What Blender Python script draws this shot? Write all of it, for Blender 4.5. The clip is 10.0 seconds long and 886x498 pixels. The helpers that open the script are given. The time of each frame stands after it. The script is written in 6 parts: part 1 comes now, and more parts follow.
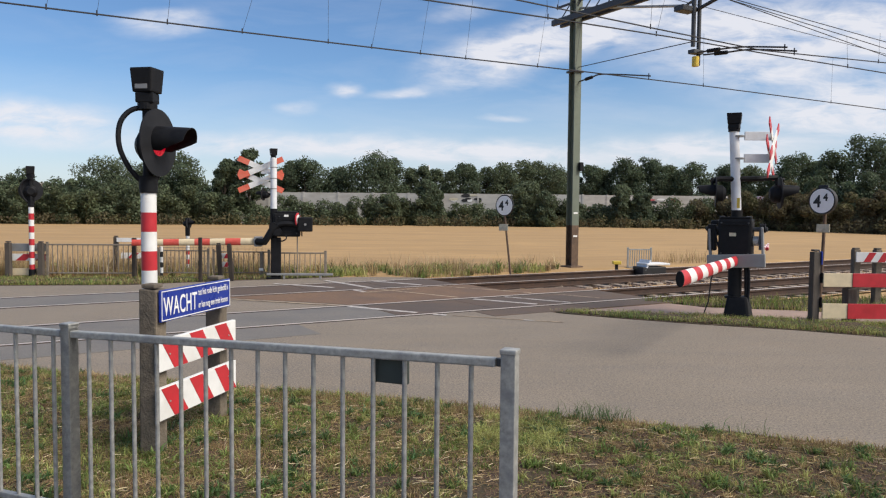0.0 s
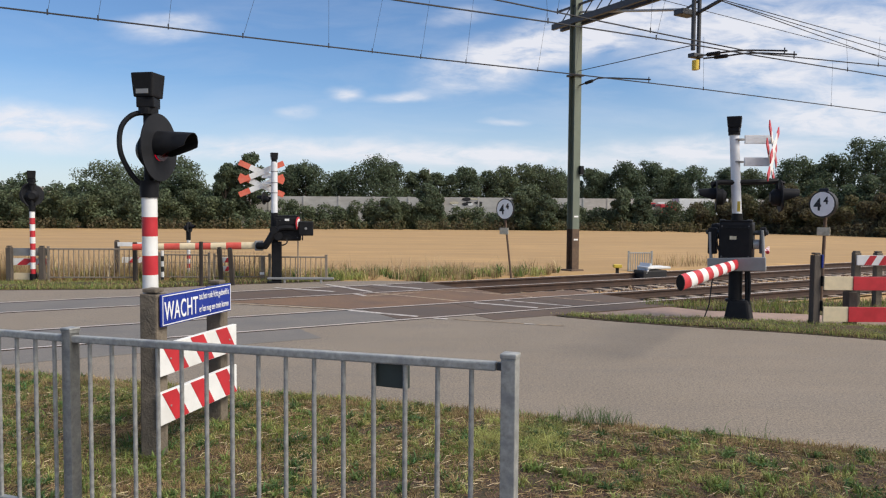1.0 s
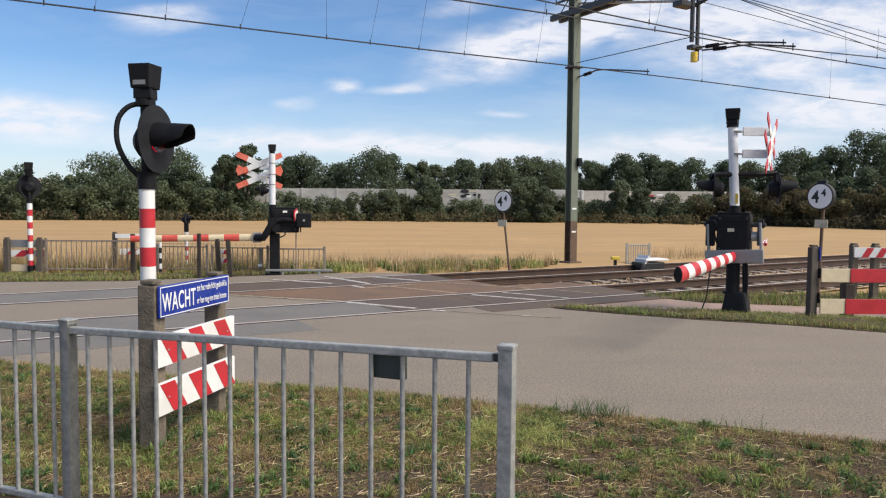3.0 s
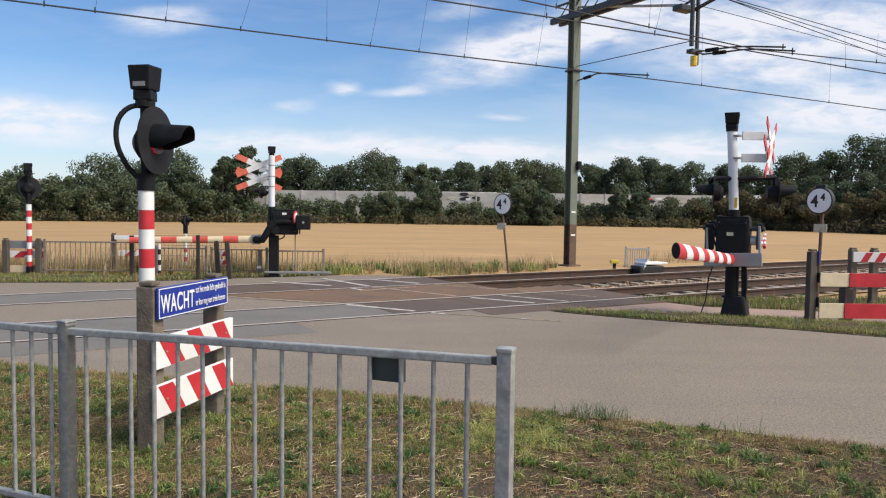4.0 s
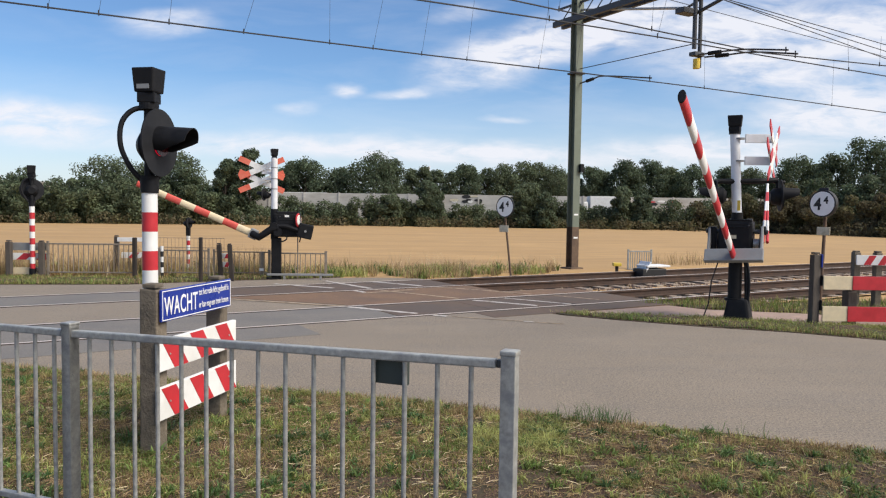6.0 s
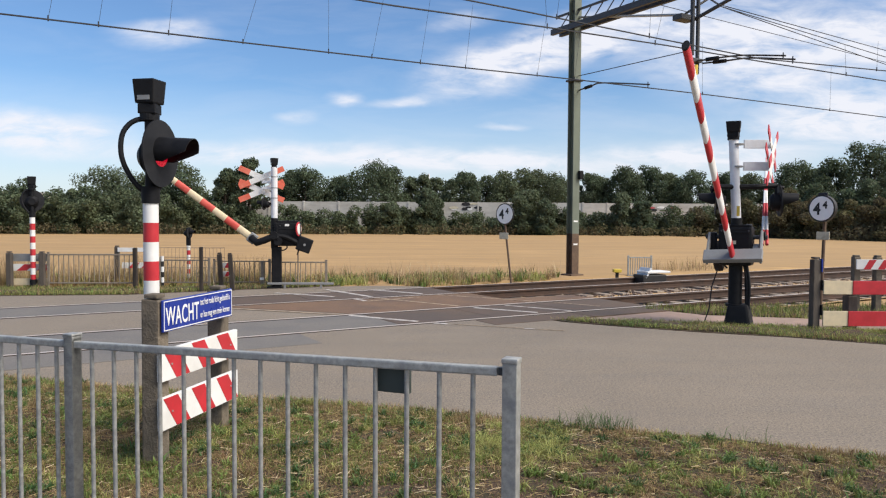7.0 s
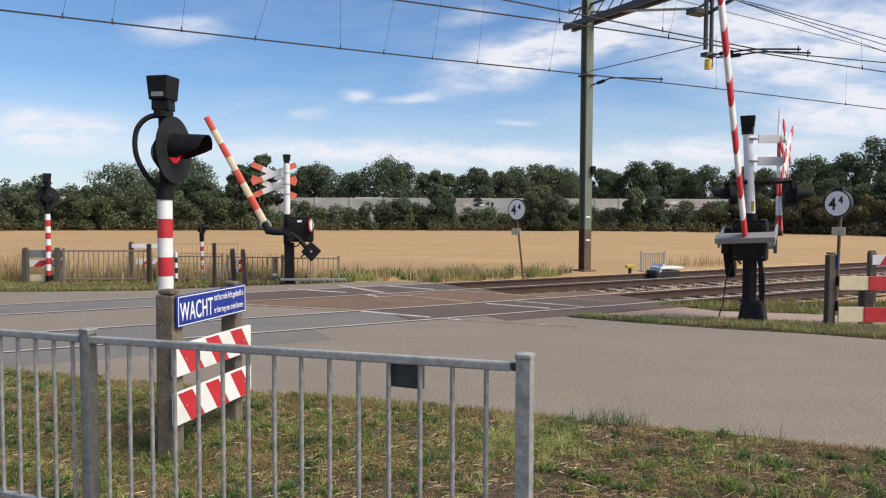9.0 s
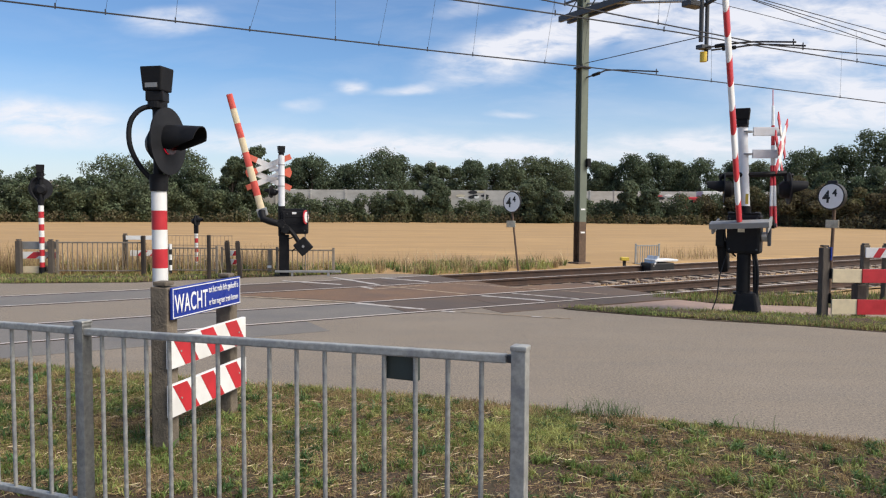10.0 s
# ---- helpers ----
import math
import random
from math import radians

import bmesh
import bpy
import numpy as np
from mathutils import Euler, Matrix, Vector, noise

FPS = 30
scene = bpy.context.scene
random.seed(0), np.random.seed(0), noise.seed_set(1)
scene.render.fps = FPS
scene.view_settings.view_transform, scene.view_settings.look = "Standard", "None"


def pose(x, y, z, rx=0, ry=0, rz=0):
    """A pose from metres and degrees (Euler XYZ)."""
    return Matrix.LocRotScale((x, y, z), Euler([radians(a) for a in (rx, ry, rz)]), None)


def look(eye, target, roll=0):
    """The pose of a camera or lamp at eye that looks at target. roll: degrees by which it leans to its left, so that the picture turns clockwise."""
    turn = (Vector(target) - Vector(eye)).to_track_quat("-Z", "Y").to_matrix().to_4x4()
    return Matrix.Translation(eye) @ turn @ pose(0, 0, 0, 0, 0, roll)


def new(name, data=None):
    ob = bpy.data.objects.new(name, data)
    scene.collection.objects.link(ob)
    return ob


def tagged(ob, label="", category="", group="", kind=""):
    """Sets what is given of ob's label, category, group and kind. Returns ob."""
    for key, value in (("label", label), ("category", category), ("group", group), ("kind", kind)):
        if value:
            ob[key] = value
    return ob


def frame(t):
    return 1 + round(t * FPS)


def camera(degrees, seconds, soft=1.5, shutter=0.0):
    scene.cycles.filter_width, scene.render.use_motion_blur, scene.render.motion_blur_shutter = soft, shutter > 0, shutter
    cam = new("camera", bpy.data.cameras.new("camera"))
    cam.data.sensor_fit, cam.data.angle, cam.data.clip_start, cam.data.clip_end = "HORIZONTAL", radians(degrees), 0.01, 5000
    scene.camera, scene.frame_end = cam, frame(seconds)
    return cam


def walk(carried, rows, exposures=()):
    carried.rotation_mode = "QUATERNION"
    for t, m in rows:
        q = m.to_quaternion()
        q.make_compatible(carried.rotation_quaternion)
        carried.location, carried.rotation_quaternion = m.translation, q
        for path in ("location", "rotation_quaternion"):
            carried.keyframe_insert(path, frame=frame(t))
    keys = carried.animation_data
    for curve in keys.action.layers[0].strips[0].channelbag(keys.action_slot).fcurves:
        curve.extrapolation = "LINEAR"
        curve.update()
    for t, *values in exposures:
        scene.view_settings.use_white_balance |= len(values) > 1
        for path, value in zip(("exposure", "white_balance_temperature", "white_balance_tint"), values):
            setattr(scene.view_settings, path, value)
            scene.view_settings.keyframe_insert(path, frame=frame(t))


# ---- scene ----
from mathutils import geometry

PATH = [
    (0, (0.003, -0.013, 1.66), (0.004, 1.985, 1.555), 0.5),
    (0.5, (0.0, -0.017, 1.661), (-0.003, 1.981, 1.562), 0.5),
    (1, (0.005, -0.02, 1.663), (0.004, 1.977, 1.568), 0.4),
    (1.5, (0.003, -0.017, 1.661), (0.004, 1.981, 1.56), 0.3),
    (2, (0.008, -0.019, 1.665), (0.005, 1.978, 1.557), 0.3),
    (2.5, (0.009, -0.023, 1.661), (0.01, 1.974, 1.542), 0.3),
    (4, (0.009, -0.021, 1.661), (0.015, 1.976, 1.552), 0.7),
    (4.5, (0.008, -0.015, 1.661), (0.012, 1.982, 1.55), 0.6),
    (5, (0.01, -0.016, 1.66), (0.01, 1.981, 1.547), 0.5),
    (5.5, (0.006, -0.015, 1.66), (0.007, 1.982, 1.551), 0.9),
    (7, (-0.002, -0.034, 1.666), (-0.002, 1.964, 1.584), 0.3),
    (7.5, (-0.003, -0.021, 1.662), (0.006, 1.978, 1.59), 0.5),
    (8, (-0.008, -0.014, 1.66), (-0.016, 1.984, 1.582), 0.3),
    (8.5, (-0.007, -0.02, 1.661), (-0.032, 1.977, 1.572), 0.3),
    (9, (-0.007, -0.031, 1.663), (-0.039, 1.966, 1.57), 0.2),
    (9.5, (-0.012, -0.025, 1.664), (-0.036, 1.972, 1.561), 0.3),
    (10, (-0.01, -0.03, 1.663), (-0.028, 1.966, 1.549), 0.3),
]
cam = camera(61.8, 10.0, soft=1.2)
walk(cam, [(t, look(eye, aim, roll)) for t, eye, aim, roll in PATH], exposures=[(0.0, -0.09, 6620, 11), (0.6, -0.15, 6620, 11), (1.4, 0.02, 6620, 11), (2.5, 0.04, 6620, 11), (5.5, 0.04, 6620, 11), (7.0, 0.06, 6620, 11), (7.6, 0.0, 6620, 11), (9.0, 0.0, 6620, 11), (10.0, 0.03, 6620, 11)])

# ---- world and sun ----
SUN_AZ, SUN_EL = radians(-26), radians(46)
world = bpy.data.worlds.new("sky")
scene.world = world
world.use_nodes = True


def build_sky():
    nt = world.node_tree
    nt.nodes.clear()
    N, L = nt.nodes.new, nt.links.new
    out, bg = N("ShaderNodeOutputWorld"), N("ShaderNodeBackground")
    sky = N("ShaderNodeTexSky")
    sky.sky_type, sky.sun_disc = "NISHITA", False
    sky.sun_elevation, sky.sun_rotation = SUN_EL, math.pi / 2 - SUN_AZ
    sky.air_density, sky.dust_density, sky.ozone_density = 1.0, 0.5, 1.6
    tc, sep = N("ShaderNodeTexCoord"), N("ShaderNodeSeparateXYZ")
    L(tc.outputs["Generated"], sep.inputs[0])

    def m(op, a, b, clamp=False):
        n = N("ShaderNodeMath")
        n.operation, n.use_clamp = op, clamp
        for i, v in enumerate((a, b)):
            if isinstance(v, (int, float)):
                n.inputs[i].default_value = v
            else:
                L(v, n.inputs[i])
        return n.outputs[0]

    zz = m("ADD", m("MAXIMUM", sep.outputs[2], 0.0), 0.10)
    comb = N("ShaderNodeCombineXYZ")
    L(m("DIVIDE", sep.outputs[0], zz), comb.inputs[0])
    L(m("DIVIDE", sep.outputs[1], zz), comb.inputs[1])

    def clouds(scale, off, lo, hi, detail, rough, stretch):
        mp, nz, rp = N("ShaderNodeMapping"), N("ShaderNodeTexNoise"), N("ShaderNodeMapRange")
        mp.inputs["Location"].default_value = off
        mp.inputs["Scale"].default_value = stretch
        mp.inputs["Rotation"].default_value = (0, 0, radians(-22))
        nz.inputs["Scale"].default_value, nz.inputs["Detail"].default_value, nz.inputs["Roughness"].default_value = scale, detail, rough
        nz.inputs["Distortion"].default_value = 0.35
        L(comb.outputs[0], mp.inputs[0])
        L(mp.outputs[0], nz.inputs["Vector"])
        L(m("ADD", nz.outputs["Fac"], m("MULTIPLY", sep.outputs[0], 0.15)), rp.inputs["Value"])
        rp.inputs["From Min"].default_value, rp.inputs["From Max"].default_value = lo, hi
        rp.interpolation_type = "SMOOTHSTEP"
        return rp.outputs[0]

    big = clouds(0.62, CLOUD_A, 0.445, 0.61, 9.0, 0.60, (0.8, 1.2, 1))
    thin = clouds(1.5, CLOUD_B, 0.50, 0.74, 9.0, 0.62, (0.5, 1.5, 1))
    # over the field: named banks of cloud, by bearing and rise, with ragged edges
    ahead = m("MAXIMUM", sep.outputs[1], 0.02)
    bear, lift = m("DIVIDE", sep.outputs[0], ahead), m("DIVIDE", sep.outputs[2], ahead)
    flat = N("ShaderNodeCombineXYZ")
    L(bear, flat.inputs[0])
    L(lift, flat.inputs[1])

    def ragged(scale, stretch, detail, rough, twist=0.0):
        mp, nz = N("ShaderNodeMapping"), N("ShaderNodeTexNoise")
        mp.inputs["Scale"].default_value = stretch
        mp.inputs["Rotation"].default_value = (0, 0, radians(-9))
        nz.inputs["Scale"].default_value, nz.inputs["Detail"].default_value, nz.inputs["Roughness"].default_value = scale, detail, rough
        nz.inputs["Distortion"].default_value = twist
        L(flat.outputs[0], mp.inputs[0])
        L(mp.outputs[0], nz.inputs["Vector"])
        return nz

    warp, vm, va = ragged(9.0, (1, 2, 1), 4.0, 0.55), N("ShaderNodeVectorMath"), N("ShaderNodeVectorMath")
    vm.operation, va.operation = "MULTIPLY_ADD", "ADD"
    L(warp.outputs["Color"], vm.inputs[0])
    vm.inputs[1].default_value, vm.inputs[2].default_value = (0.05, 0.03, 0), (-0.025, -0.015, 0)
    L(flat.outputs[0], va.inputs[0])
    L(vm.outputs[0], va.inputs[1])
    bank = None
    for cx, cy, rx, ry, turn, dens in CLOUD_BANKS:
        mp, ln, rg = N("ShaderNodeMapping"), N("ShaderNodeVectorMath"), N("ShaderNodeMapRange")
        mp.vector_type, ln.operation, rg.interpolation_type = "TEXTURE", "LENGTH", "SMOOTHSTEP"
        mp.inputs["Location"].default_value = (cx, cy, 0)
        mp.inputs["Rotation"].default_value = (0, 0, radians(turn))
        mp.inputs["Scale"].default_value = (rx, ry, 1)
        L(va.outputs[0], mp.inputs[0])
        L(mp.outputs[0], ln.inputs[0])
        L(ln.outputs["Value"], rg.inputs["Value"])
        for key, v in (("From Min", 1.15), ("From Max", 0.1), ("To Min", 0.0), ("To Max", dens)):
            rg.inputs[key].default_value = v
        bank = rg.outputs[0] if bank is None else m("ADD", bank, rg.outputs[0])
    grain = ragged(13.0, (1, 3.2, 1), 9.0, 0.62, 0.4).outputs["Fac"]
    wisp = ragged(5.0, (1, 5.0, 1), 9.0, 0.6, 0.5).outputs["Fac"]
    body = m("MULTIPLY", m("MINIMUM", bank, 1.25), m("ADD", 0.12, m("MULTIPLY", m("SUBTRACT", grain, 0.28), 2.8)), True)
    veil = m("MULTIPLY", m("MULTIPLY", m("SUBTRACT", wisp, 0.46), 2.2, True), m("ADD", 0.25, m("MULTIPLY", bear, 0.25)), True)
    inside = m("MULTIPLY", m("MULTIPLY", m("SUBTRACT", 0.75, m("ABSOLUTE", bear, 0.0)), 6.0, True), m("MULTIPLY", m("SUBTRACT", 0.45, lift), 8.0, True), True)
    inside = m("MULTIPLY", inside, m("GREATER_THAN", sep.outputs[1], 0.05))
    low = m("MULTIPLY", m("SUBTRACT", 1.0, m("MULTIPLY", m("MAXIMUM", sep.outputs[2], 0.0), 5.8), True), 0.62)
    aloft = m("ADD", m("MULTIPLY", big, 0.8), m("MULTIPLY", thin, 0.45), True)
    front = m("ADD", body, veil, True)
    sky_mix = m("ADD", m("MULTIPLY", aloft, m("SUBTRACT", 1.0, inside)), m("MULTIPLY", front, inside), True)
    cover = m("MULTIPLY", m("SUBTRACT", 1.0, m("MULTIPLY", m("SUBTRACT", 1.0, sky_mix), m("SUBTRACT", 1.0, low))), 0.93)
    tint, mix = N("ShaderNodeMix"), N("ShaderNodeMix")
    for n in (tint, mix):
        n.data_type = "RGBA"
    tint.blend_type = "MULTIPLY"
    tint.inputs["Factor"].default_value = 1.0
    L(sky.outputs[0], tint.inputs["A"])
    tint.inputs["B"].default_value = SKY_TINT
    L(cover, mix.inputs["Factor"])
    L(tint.outputs["Result"], mix.inputs["A"])
    mix.inputs["B"].default_value = CLOUD_COLOUR
    L(mix.outputs["Result"], bg.inputs["Color"])
    bg.inputs["Strength"].default_value = SKY_STRENGTH
    L(bg.outputs[0], out.inputs[0])


CLOUD_A, CLOUD_B = (3.1, 1.7, 0.0), (7.3, 2.2, 4.0)
# bearing, rise, half width, half height, turn, density
CLOUD_BANKS = [(-0.375, 0.245, 0.085, 0.020, 3, 0.8), (0.07, 0.205, 0.13, 0.042, 14, 1.25), (0.19, 0.245, 0.14, 0.040, 14, 1.15), (-0.135, 0.163, 0.028, 0.012, 0, 0.8),
               (-0.055, 0.158, 0.055, 0.011, 2, 0.8), (0.02, 0.265, 0.06, 0.014, 6, 0.5), (-0.195, 0.135, 0.035, 0.012, 0, 0.5), (0.08, 0.125, 0.04, 0.006, 0, 0.6),
               (-0.56, 0.115, 0.17, 0.040, -6, 1.25), (-0.2, 0.085, 0.32, 0.024, 0, 1.0), (0.10, 0.075, 0.28, 0.024, 0, 1.0), (0.42, 0.23, 0.24, 0.10, -8, 1.1),
               (0.54, 0.135, 0.16, 0.050, 6, 1.25), (0.36, 0.085, 0.16, 0.026, 0, 1.1), (0.62, 0.25, 0.15, 0.06, 0, 0.9)]
SKY_TINT, CLOUD_COLOUR, SKY_STRENGTH = (0.71, 0.93, 1.17, 1), (7.4, 7.6, 8.2, 1), 0.117
build_sky()

sun = new("sun", bpy.data.lights.new("sun", "SUN"))
sun.data.energy, sun.data.angle, sun.data.color = 4.3, radians(34), (1.0, 0.93, 0.82)
sun_way = Vector((math.cos(SUN_AZ) * math.cos(SUN_EL), math.sin(SUN_AZ) * math.cos(SUN_EL), math.sin(SUN_EL)))
sun.matrix_basis = look(sun_way * 60, (0, 0, 0))

# ---- materials ----


def material(name, colour, rough=0.7, metal=0.0, scale=8.0, vary=0.25, second=None, amount=0.0, second_scale=2.0,
             bump=0.0, bump_scale=60.0, edge=(0.45, 0.65), island=0.0, objects=0.0, emit=None, stretch=(1, 1, 1), spec=0.5, thin=0.0, stain=None):
    """A surface: a base colour with fine variation, a second colour in patches of its own shape, and a fine relief."""
    mat = bpy.data.materials.new(name)
    mat.use_nodes = True
    nt = mat.node_tree
    N, L = nt.nodes.new, nt.links.new
    bs = nt.nodes["Principled BSDF"]
    bs.inputs["Metallic"].default_value = metal
    bs.inputs["Specular IOR Level"].default_value = spec
    tc, mp = N("ShaderNodeTexCoord"), N("ShaderNodeMapping")
    mp.inputs["Scale"].default_value = stretch
    L(tc.outputs["Object"], mp.inputs[0])

    def noise_at(s, detail=6.0, r=0.6):
        n = N("ShaderNodeTexNoise")
        n.inputs["Scale"].default_value, n.inputs["Detail"].default_value, n.inputs["Roughness"].default_value = s, detail, r
        L(mp.outputs[0], n.inputs["Vector"])
        return n.outputs["Fac"]

    def rgb(kind, fac, a, b):
        n = N("ShaderNodeMix")
        n.data_type, n.blend_type = "RGBA", kind
        for key, v in (("Factor", fac), ("A", a), ("B", b)):
            if isinstance(v, (int, float, tuple)):
                n.inputs[key].default_value = v if not isinstance(v, tuple) else (*v[:3], 1)
            else:
                L(v, n.inputs[key])
        return n.outputs["Result"]

    def ranged(v, lo, hi, a, b):
        n = N("ShaderNodeMapRange")
        L(v, n.inputs["Value"])
        for key, x in (("From Min", lo), ("From Max", hi), ("To Min", a), ("To Max", b)):
            n.inputs[key].default_value = x
        return n.outputs[0]

    fine = noise_at(scale)
    dark = tuple(c * (1 - vary) for c in colour[:3])
    light = tuple(min(1, c * (1 + vary)) for c in colour[:3])
    col = rgb("MIX", ranged(fine, 0.3, 0.7, 0, 1), dark, light)
    if second:
        patch = ranged(noise_at(second_scale, 8.0, 0.65), edge[0], edge[1], 0, amount)
        col = rgb("MIX", patch, col, second)
    if stain:
        long_way = N("ShaderNodeMapping")
        long_way.inputs["Rotation"].default_value = (0, 0, radians(22))
        long_way.inputs["Scale"].default_value = (0.35, 1.6, 1)
        L(tc.outputs["Object"], long_way.inputs[0])
        sn = N("ShaderNodeTexNoise")
        sn.inputs["Scale"].default_value, sn.inputs["Detail"].default_value, sn.inputs["Roughness"].default_value = 1.3, 9.0, 0.68
        L(long_way.outputs[0], sn.inputs["Vector"])
        col = rgb("MIX", ranged(sn.outputs["Fac"], 0.45, 0.75, 0, 0.45), col, stain)
    if island or objects:
        if island:
            r = N("ShaderNodeNewGeometry").outputs["Random Per Island"]
        else:
            r = N("ShaderNodeObjectInfo").outputs["Random"]
        k = max(island, objects)
        hsv = N("ShaderNodeHueSaturation")
        L(ranged(r, 0, 1, 1 - k, 1 + k), hsv.inputs["Value"])
        L(ranged(r, 0, 1, 0.5 - k * 0.05, 0.5 + k * 0.05), hsv.inputs["Hue"])
        L(col, hsv.inputs["Color"])
        col = hsv.outputs[0]
    L(col, bs.inputs["Base Color"])
    L(ranged(fine, 0.3, 0.7, max(0.03, rough - 0.1), min(1, rough + 0.1)), bs.inputs["Roughness"])
    if bump:
        b = N("ShaderNodeBump")
        b.inputs["Strength"].default_value, b.inputs["Distance"].default_value = bump, 0.01
        L(noise_at(bump_scale, 4.0, 0.6), b.inputs["Height"])
        L(b.outputs[0], bs.inputs["Normal"])
    if thin:
        tr, mx = N("ShaderNodeBsdfTranslucent"), N("ShaderNodeMixShader")
        mx.inputs[0].default_value = thin
        L(col, tr.inputs["Color"])
        L(bs.outputs[0], mx.inputs[1])
        L(tr.outputs[0], mx.inputs[2])
        L(mx.outputs[0], nt.nodes["Material Output"].inputs["Surface"])
    if emit:
        bs.inputs["Emission Color"].default_value = (*emit[0], 1)
        bs.inputs["Emission Strength"].default_value = emit[1]
    return mat


M = {}


def speckled(name, colour, chip, pit, stain, band):
    """Worn asphalt: pale and dark stone chips, broad stains, long paler bands along the road."""
    mat = material(name, colour, 0.85, scale=2.2, vary=0.10, second=band, amount=0.7, second_scale=0.45, bump=0.5, bump_scale=120, stain=stain)
    nt = mat.node_tree
    N, L = nt.nodes.new, nt.links.new
    bs = nt.nodes["Principled BSDF"]
    col = bs.inputs["Base Color"].links[0].from_socket
    tc = N("ShaderNodeTexCoord")
    for scale, lo, hi, fac, other, detail in ((38.0, 0.51, 0.61, 0.50, chip, 3.0), (47.0, 0.53, 0.61, 0.70, pit, 3.0), (80.0, 0.50, 0.60, 0.5, chip, 2.0), (9.0, 0.63, 0.70, 0.5, pit, 5.0)):
        n, r, mx = N("ShaderNodeTexNoise"), N("ShaderNodeMapRange"), N("ShaderNodeMix")
        n.inputs["Scale"].default_value, n.inputs["Detail"].default_value, n.inputs["Roughness"].default_value = scale, detail, 0.7
        L(tc.outputs["Object"], n.inputs["Vector"])
        L(n.outputs["Fac"], r.inputs["Value"])
        for key, v in (("From Min", lo), ("From Max", hi), ("To Max", fac)):
            r.inputs[key].default_value = v
        mx.data_type = "RGBA"
        L(r.outputs[0], mx.inputs["Factor"])
        L(col, mx.inputs["A"])
        mx.inputs["B"].default_value = (*other, 1)
        col = mx.outputs["Result"]
    L(col, bs.inputs["Base Color"])
    return mat


M["asphalt"] = speckled("asphalt", (0.195, 0.163, 0.127), (0.365, 0.293, 0.215), (0.060, 0.055, 0.052), (0.130, 0.120, 0.112), (0.24, 0.20, 0.156))
M["old_asphalt"] = material("old_asphalt", (0.168, 0.154, 0.138), 0.8, scale=40.0, vary=0.35, second=(0.125, 0.120, 0.117), amount=0.7, second_scale=0.8, stain=(0.20, 0.175, 0.15), bump=0.4, bump_scale=90)
M["deck"] = material("deck", (0.088, 0.066, 0.053), 0.8, stain=(0.15, 0.085, 0.05), scale=40.0, vary=0.2, second=(0.13, 0.085, 0.055), amount=0.7, second_scale=0.7, bump=0.3, bump_scale=70)
M["rust_asphalt"] = material("rust_asphalt", (0.175, 0.105, 0.062), 0.85, stain=(0.19, 0.10, 0.055), scale=30.0, vary=0.4, second=(0.10, 0.07, 0.055), amount=0.7, second_scale=0.9, bump=0.4, bump_scale=90)
M["path"] = material("path", (0.34, 0.235, 0.19), 0.85, scale=5, vary=0.15, second=(0.21, 0.17, 0.14), amount=0.6, second_scale=1.5, bump=0.3, objects=0.08)
M["road_paint"] = material("road_paint", (0.54, 0.50, 0.46), 0.7, scale=14, vary=0.15, second=(0.22, 0.18, 0.15), amount=0.85, second_scale=5, edge=(0.47, 0.62))
M["worn_paint"] = material("worn_paint", (0.42, 0.32, 0.22), 0.8, scale=14, vary=0.2, second=(0.14, 0.1, 0.07), amount=0.9, second_scale=6, edge=(0.45, 0.62))
M["straw"] = material("straw", (0.415, 0.262, 0.114), 0.9, scale=1.6, vary=0.22, stain=(0.325, 0.208, 0.085), second=(0.33, 0.205, 0.088), amount=0.75, second_scale=0.30, bump=0.8, bump_scale=14, stretch=(0.22, 1, 1))
M["soil"] = material("soil", (0.066, 0.039, 0.024), 0.95, scale=45, vary=0.75, second=(0.045, 0.045, 0.018), amount=0.8, second_scale=2.2, bump=1.0, bump_scale=45, edge=(0.46, 0.6))
M["clod"] = material("clod", (0.13, 0.085, 0.054), 0.95, scale=40, vary=0.4, island=0.6)
M["ballast_bed"] = material("ballast_bed", (0.13, 0.085, 0.06), 0.95, scale=14, vary=0.4, second=(0.22, 0.16, 0.12), amount=0.6, second_scale=3, bump=1.0, bump_scale=30)
M["ballast_stone"] = material("ballast_stone", (0.22, 0.155, 0.115), 0.9, scale=20, vary=0.3, island=0.5)
M["grass"] = material("grass", (0.150, 0.205, 0.050), 0.6, scale=1.4, vary=0.25, second=(0.32, 0.29, 0.095), amount=0.8, second_scale=2.6, island=0.5, spec=0.25, thin=0.4)
M["tuft"] = material("tuft", (0.175, 0.235, 0.068), 0.55, scale=1.4, vary=0.35, second=(0.34, 0.33, 0.11), amount=0.7, second_scale=3.0, island=0.6, spec=0.25, thin=0.4)
M["tuft_dark"] = material("tuft_dark", (0.085, 0.150, 0.050), 0.5, scale=1.4, vary=0.3, second=(0.16, 0.20, 0.07), amount=0.6, second_scale=3.0, island=0.5, spec=0.3, thin=0.35)
M["tuft_yellow"] = material("tuft_yellow", (0.38, 0.385, 0.13), 0.55, scale=1.4, vary=0.3, second=(0.45, 0.42, 0.16), amount=0.6, second_scale=3.0, island=0.5, spec=0.25, thin=0.4)
M["dead_stalk"] = material("dead_stalk", (0.62, 0.50, 0.33), 0.8, scale=3, vary=0.2, second=(0.42, 0.32, 0.2), amount=0.6, second_scale=2.5, island=0.4, spec=0.2)
